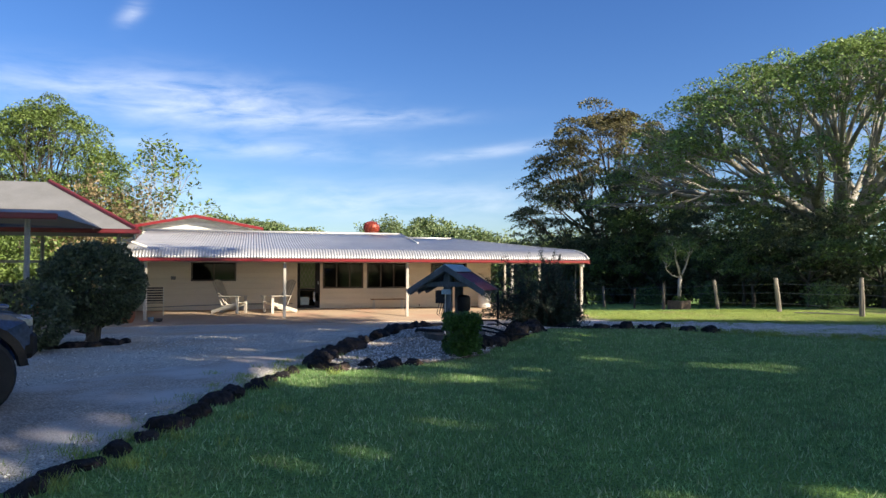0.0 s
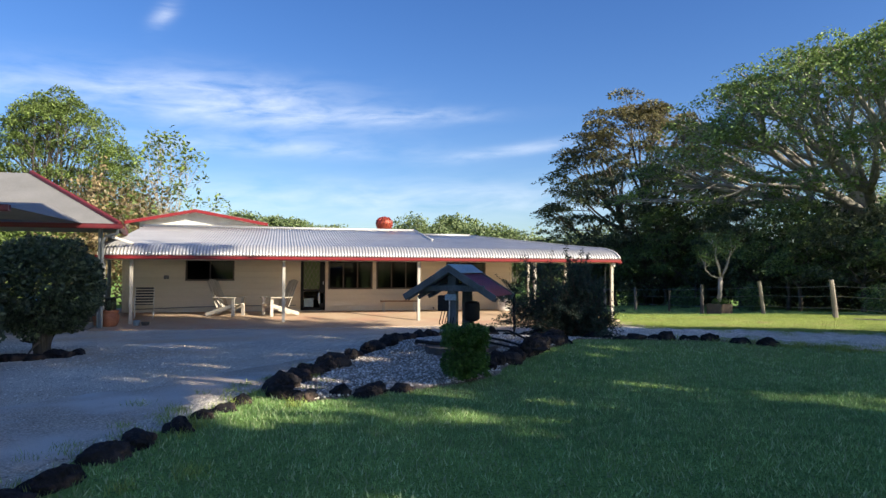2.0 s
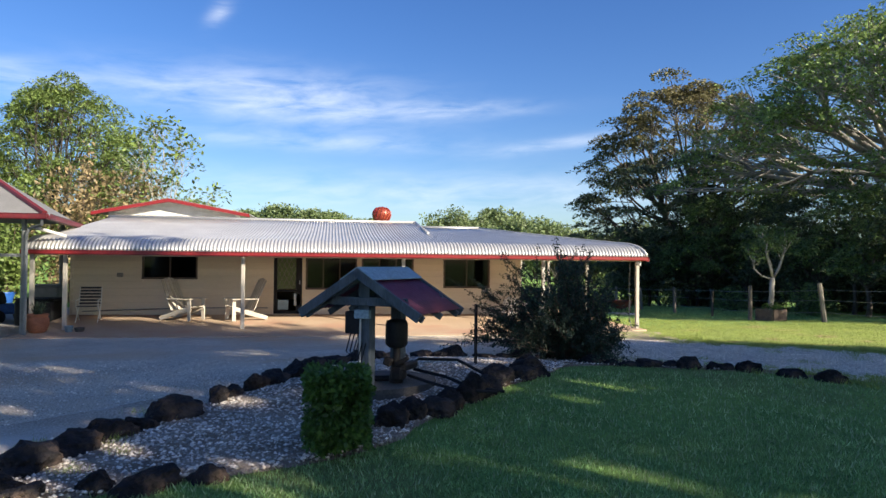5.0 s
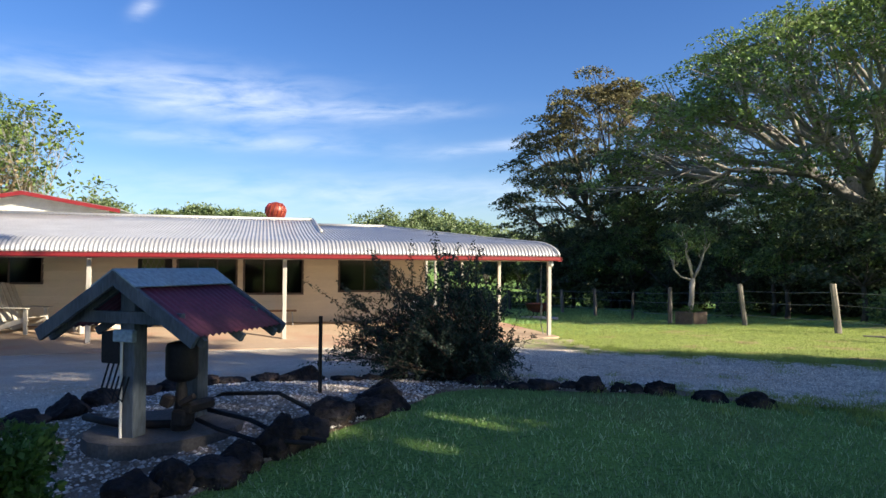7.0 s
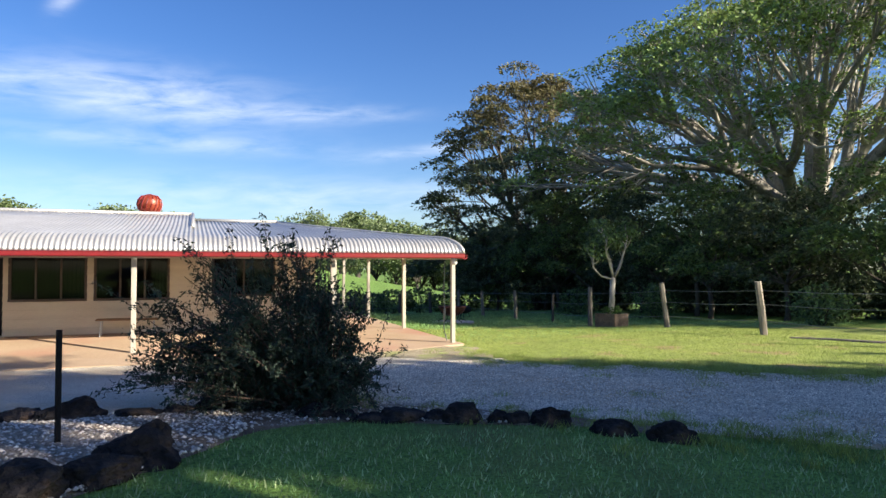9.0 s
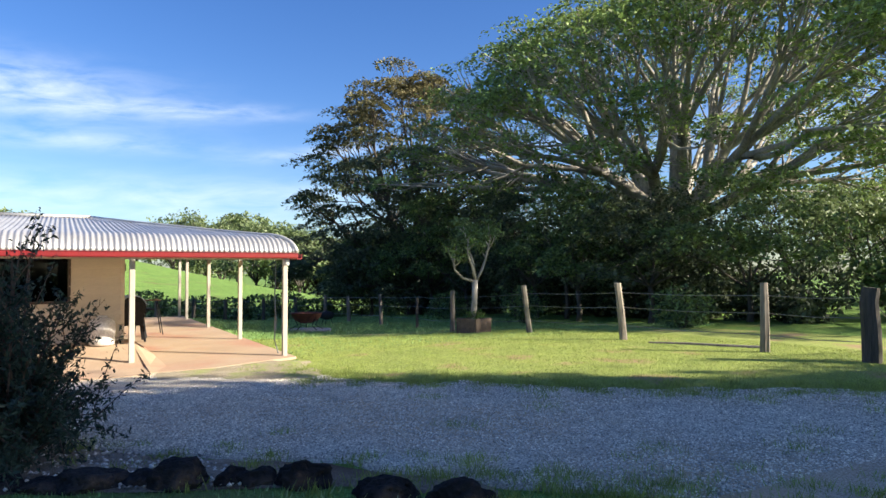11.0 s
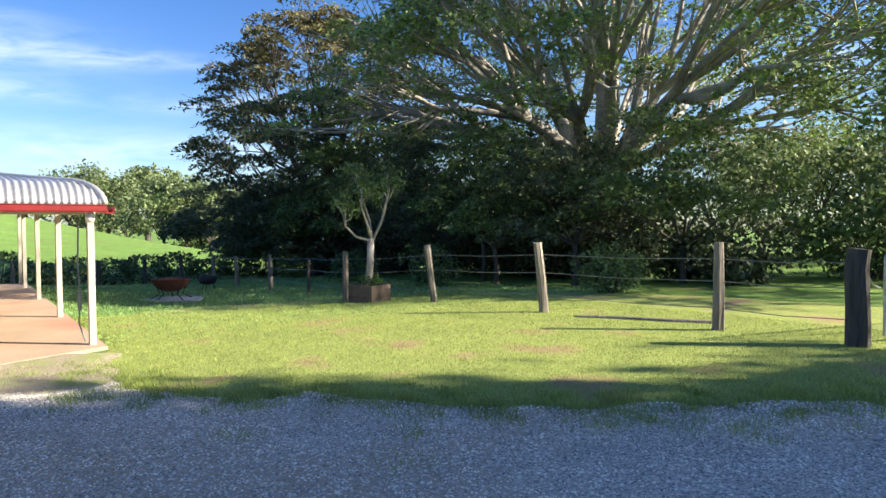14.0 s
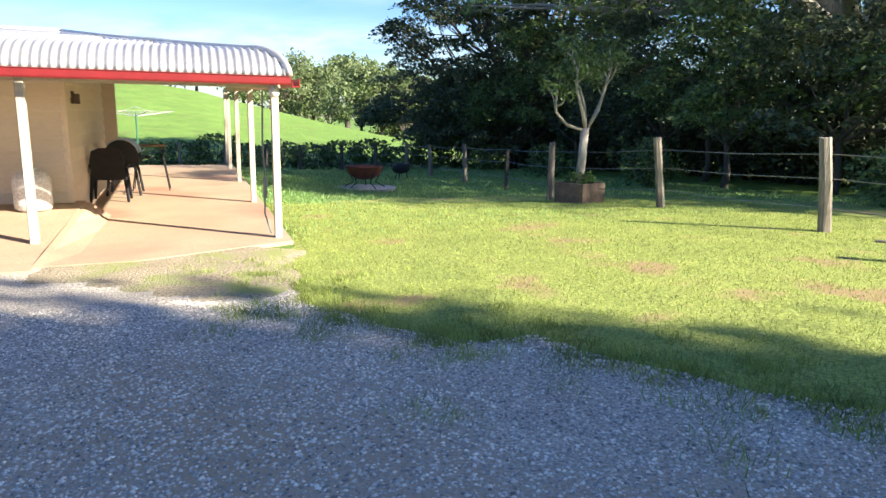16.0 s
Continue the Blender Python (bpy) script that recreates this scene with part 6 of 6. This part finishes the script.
# ---- parked four-wheel drive ----
CH = radians(34.3)
cx0, cy0 = -2.0 - (1.42 * math.cos(CH) + 0.8 * math.sin(CH)), 6.4 - (1.42 * math.sin(CH) - 0.8 * math.cos(CH))
car = thing("car", pose(cx0, cy0, gz(-1.85, 6.55) + 0.02, 0, 0, 34.3), "dark blue four-wheel drive parked on the gravel", "car")
M_CAR = mat("dark_blue_paint", (0.03, 0.055, 0.12), 0.22, (0.025, 0.045, 0.1), 3, 30, 0.0, spec=0.6)
prof = [(-2.25, 0.62), (-2.3, 1.0), (-2.2, 1.15), (-1.9, 1.72), (-1.5, 1.8), (0.1, 1.8), (0.55, 1.55), (0.95, 1.12), (1.9, 1.03), (2.12, 0.95), (2.2, 0.85), (2.2, 0.62), (1.86, 0.6)]
prof = [(x if x < 1.42 else 1.42 + (x - 1.42) * 0.8, z) for x, z in prof]
prof += [(1.42 + 0.45 * math.cos(a), 0.42 + 0.45 * math.sin(a)) for a in np.linspace(0.35, math.pi - 0.35, 9)] + [(0.95, 0.5), (-0.9, 0.5)]
prof += [(-1.38 + 0.45 * math.cos(a), 0.42 + 0.45 * math.sin(a)) for a in np.linspace(0.35, math.pi - 0.35, 9)] + [(-1.85, 0.6)]
bm = bmesh.new()
solid(bm, prof, -0.9, 0.9, "y")
for v in bm.verts:
    if v.co.z > 1.2:
        v.co.y *= 1 - 0.28 * (v.co.z - 1.2) / 0.6
    if v.co.x > 1.7:
        v.co.y *= 1 - 0.16 * (v.co.x - 1.7) / 0.5
bmesh.ops.bevel(bm, geom=[e for e in bm.edges if abs(e.verts[0].co.y - e.verts[1].co.y) < 0.2 and abs(e.verts[0].co.y) > 0.6], offset=0.05, segments=3, affect="EDGES")
part("body", bm, M_CAR, car, smooth=False)
for s in (-1, 1):
    bm = bmesh.new()
    solid(bm, [(-1.85, 1.22), (-1.62, 1.66), (0.08, 1.68), (0.42, 1.5), (0.72, 1.24)], s * 0.83 - 0.015, s * 0.83 + 0.015, "y")
    for v in bm.verts:
        v.co.y *= 1 - 0.28 * (v.co.z - 1.2) / 0.6
        v.co.y += s * 0.07
    part("side_window", bm, M_DARK, car)
    bm = bmesh.new()
    box(bm, (1.9, s * 0.64, 0.9), (0.24, 0.32, 0.15), (0, 0, -s * 22), 0.04)
    part("headlight", bm, M_STEEL, car, "clear headlight")
    bm = bmesh.new()
    solid(bm, [(1.42 + r * math.cos(a), 0.42 + r * math.sin(a)) for r, aa in ((0.52, np.linspace(0.1, math.pi - 0.1, 12)), (0.44, np.linspace(math.pi - 0.1, 0.1, 12))) for a in aa], s * 0.93 - 0.05, s * 0.93 + 0.04, "y")
    part("wheel_flare", bm, M_DARK, car)
    for wx in (1.42, -1.38):
        bm = bmesh.new()
        y0, y1 = s * 0.92 - 0.13, s * 0.92 + 0.06
        pr = [(0.24, 0), (0.36, 0.0), (0.395, 0.03), (0.395, 0.16), (0.36, 0.19), (0.24, 0.19)]
        seg = 28
        rings = [[bm.verts.new((wx + r * math.cos(2 * math.pi * k / seg), y0 + d, 0.4 + r * math.sin(2 * math.pi * k / seg))) for k in range(seg)] for r, d in pr]
        for a, b in zip(rings, rings[1:] + rings[:1]):
            for k in range(seg):
                bm.faces.new((a[k], a[(k + 1) % seg], b[(k + 1) % seg], b[k]))
        wheel = part("wheel", bm, M_BLACK, car, "black tyre")
        bm = bmesh.new()
        for k in range(6):
            a = 2 * math.pi * k / 6
            box(bm, (wx + 0.13 * math.cos(a), s * 0.95, 0.4 + 0.13 * math.sin(a)), (0.22, 0.04, 0.05), (0, -math.degrees(a), 0), 0.008)
        tube(bm, [(wx, s * 0.9, 0.4), (wx, s * 0.975, 0.4)], 0.06, 12)
        part("rim", bm, M_DARK, wheel, "dark alloy rim")
        bm = bmesh.new()
        tube(bm, [(wx, s * 0.83, 0.4), (wx, s * 0.86, 0.4)], 0.25, 20)
        part("brake_disc", bm, M_GREYPOST, wheel)
bm = bmesh.new()
box(bm, (1.98, 0, 0.66), (0.24, 1.56, 0.3), bevel=0.06)
part("bumper", bm, M_DARK, car)
bm = bmesh.new()
box(bm, (1.5, 0, 1.08), (0.9, 0.7, 0.06), (0, 4, 0), 0.02)
part("bonnet_scoop", bm, M_CAR, car)

# ---- grass, pebbles and twigs ----
prs = np.random.default_rng(77)
DP, BP = np.array(drive_poly), np.array(bed_poly)


def inside_many(poly, x, y):
    r = np.zeros(len(x), bool)
    P = np.array(poly)
    for (x0, y0), (x1, y1) in zip(P, np.roll(P, 1, 0)):
        c = ((y0 > y) != (y1 > y)) & (x < (x1 - x0) * (y - y0) / (y1 - y0 + 1e-12) + x0)
        r ^= c
    return r


GX, GY = np.arange(-25, 45, 0.5), np.arange(-15, 65, 0.5)
GH = np.array([[gz(x, y) for y in GY] for x in GX])


def gz_many(x, y):
    i = np.clip((x - GX[0]) / 0.5, 0, len(GX) - 1.001)
    j = np.clip((y - GY[0]) / 0.5, 0, len(GY) - 1.001)
    a, b = i.astype(int), j.astype(int)
    u, v = i - a, j - b
    return (GH[a, b] * (1 - u) + GH[a + 1, b] * u) * (1 - v) + (GH[a, b + 1] * (1 - u) + GH[a + 1, b + 1] * u) * v


def blades(name, x, y, h, w, material, label):
    n = len(x)
    a = prs.uniform(0, 2 * math.pi, n)
    hh = h * prs.uniform(0.5, 1.3, n)
    lean = hh * prs.uniform(0.2, 0.9, n)
    b = prs.uniform(0, 2 * math.pi, n)
    z = gz_many(x, y)
    p0 = np.stack((x - np.cos(a) * w, y - np.sin(a) * w, z - 0.005), 1)
    p1 = np.stack((x + np.cos(a) * w, y + np.sin(a) * w, z - 0.005), 1)
    p2 = np.stack((x + np.cos(b) * lean, y + np.sin(b) * lean, z + hh), 1)
    tagged(bulk(name, np.stack((p0, p1, p2), 1).reshape(-1, 3), np.arange(3 * n).reshape(-1, 3), material), label, "grass", kind="stuff")


def slab_zone(x, y):
    return ((x > -3.5) & (x < 13.05) & (y > 20.6) & (y < 36.3)) | ((x > 10.1) & (x < 13.05) & (y > 20.8) & (y < 36.3))


def scatter(n, x0, x1, y0, y1):
    return prs.uniform(x0, x1, n), prs.uniform(y0, y1, n)


# lawn by the walk, thickest where it passes nearest
for n, (x0, x1, y0, y1), h, w in ((150000, (-1, 9, 0.2, 10), 0.035, 0.0045), (90000, (2, 14, 6, 15), 0.035, 0.0045), (80000, (5, 22, -4, 9), 0.04, 0.007)):
    x, y = scatter(n, x0, x1, y0, y1)
    k = ~inside_many(drive_poly, x, y) & ~inside_many(bed_poly, x, y)
    blades("lawn_blades", x[k], y[k], h, w, M_BLADE, "short mown green lawn blades")
M_BLADE3 = mat("pale_grass_blade", (0.46, 0.54, 0.28), 0.7, (0.34, 0.42, 0.2), 0.6, 4, 0, island=0.4, spec=0.3, trans=0.25)
x, y = scatter(34000, -1, 14, 0.5, 13)
k = ~inside_many(drive_poly, x, y) & ~inside_many(bed_poly, x, y)
blades("lawn_blades", x[k], y[k], 0.05, 0.008, M_BLADE3, "scattered pale tips in the mown lawn")
# blades of the sun-zone strip, brighter in colour to pass as sunlit
x, y = scatter(300000, 11.5, 22, 13, 26)
k = ~inside_many(drive_poly, x, y) & ~slab_zone(x, y)
blades("lawn_blades", x[k], y[k], 0.045, 0.0075, M_BLADE2, "dry yellow-green lawn blades coloured brighter for sunlight")
x, y = scatter(60000, 13, 26, 22, 46)
blades("lawn_blades", x, y, 0.06, 0.012, M_BLADE, "shaded grass by the wire fence")
# tufts creeping on to the drive and along the rocks
tx, ty = [], []
for i in range(len(drive_poly)):
    px, py = drive_poly[i]
    if py > 2 and (px > 9 or px < 2.5) and py < 20.5 and px > -1.5:
        for q in range(6 if px > 11 else 2):
            c = (px + prs.normal(0, 0.34), py + prs.normal(0, 0.34))
            m = int(prs.integers(25, 80))
            tx.append(c[0] + prs.normal(0, 0.07, m))
            ty.append(c[1] + prs.normal(0, 0.07, m))
for cxx, cyy in ((13.2, 12.6), (14.2, 12.0), (15.3, 11.6), (12.3, 14.3), (13.6, 14.6), (11.9, 17.9), (12.6, 17.6), (14.9, 12.3), (13.3, 16.8), (15.6, 13.9), (13.9, 16.4), (14.3, 15.6), (13.4, 17.2), (12.8, 17.9), (14.8, 14.9), (15.2, 14.4), (16.2, 13.6), (14.0, 15.2), (12.2, 18.3), (16.4, 12.4), (12.9, 16.0)):
    tx.append(cxx + prs.normal(0, 0.13, 110))
    ty.append(cyy + prs.normal(0, 0.13, 110))
blades("grass_tufts", np.concatenate(tx), np.concatenate(ty), 0.09, 0.005, M_BLADE2, "rough grass tufts along the gravel edge")


def pebbles(name, x, y, r, material, label, lift):
    n = len(x)
    base = np.array([(1, 0, 0), (-1, 0, 0), (0, 1, 0), (0, -1, 0), (0, 0, 0.7), (0, 0, -0.7)], float)
    tri = np.array([(0, 2, 4), (2, 1, 4), (1, 3, 4), (3, 0, 4), (2, 0, 5), (1, 2, 5), (3, 1, 5), (0, 3, 5)])
    s = r * prs.uniform(0.45, 1.5, n) ** 1.2
    v = base[None] * s[:, None, None] * prs.uniform(0.65, 1.35, (n, 6, 1))
    a = prs.uniform(0, 6.28, n)
    c, si = np.cos(a)[:, None], np.sin(a)[:, None]
    vx, vy = v[:, :, 0] * c - v[:, :, 1] * si, v[:, :, 0] * si + v[:, :, 1] * c
    V = np.stack((vx + x[:, None], vy + y[:, None], v[:, :, 2] + (gz_many(x, y) + lift)[:, None]), 2).reshape(-1, 3)
    F = (tri[None] + 6 * np.arange(n)[:, None, None]).reshape(-1, 3)
    tagged(bulk(name, V, F, material), label, "gravel", kind="stuff")


x, y = scatter(190000, 8.5, 17.5, 11.5, 19)
k = inside_many(drive_poly, x, y)
pebbles("drive_pebbles", x[k], y[k], 0.0085, M_PEBBLE, "loose grey driveway stones", 0.03)
x, y = scatter(26000, -6, 4, 2, 16)
k = inside_many(drive_poly, x, y)
pebbles("drive_pebbles", x[k], y[k], 0.011, M_PEBBLE, "loose grey driveway stones", 0.03)
x, y = scatter(60000, 0.5, 10, 7.5, 16.6)
k = inside_many(bed_poly, x, y)
k &= np.random.default_rng(3).uniform(0, 1, len(x)) < np.where(x > 7.6, 0.35, 1.0)
pebbles("bed_pebbles", x[k], y[k], 0.016, M_WPEBBLE, "pale loose stones of the garden bed", 0.035)
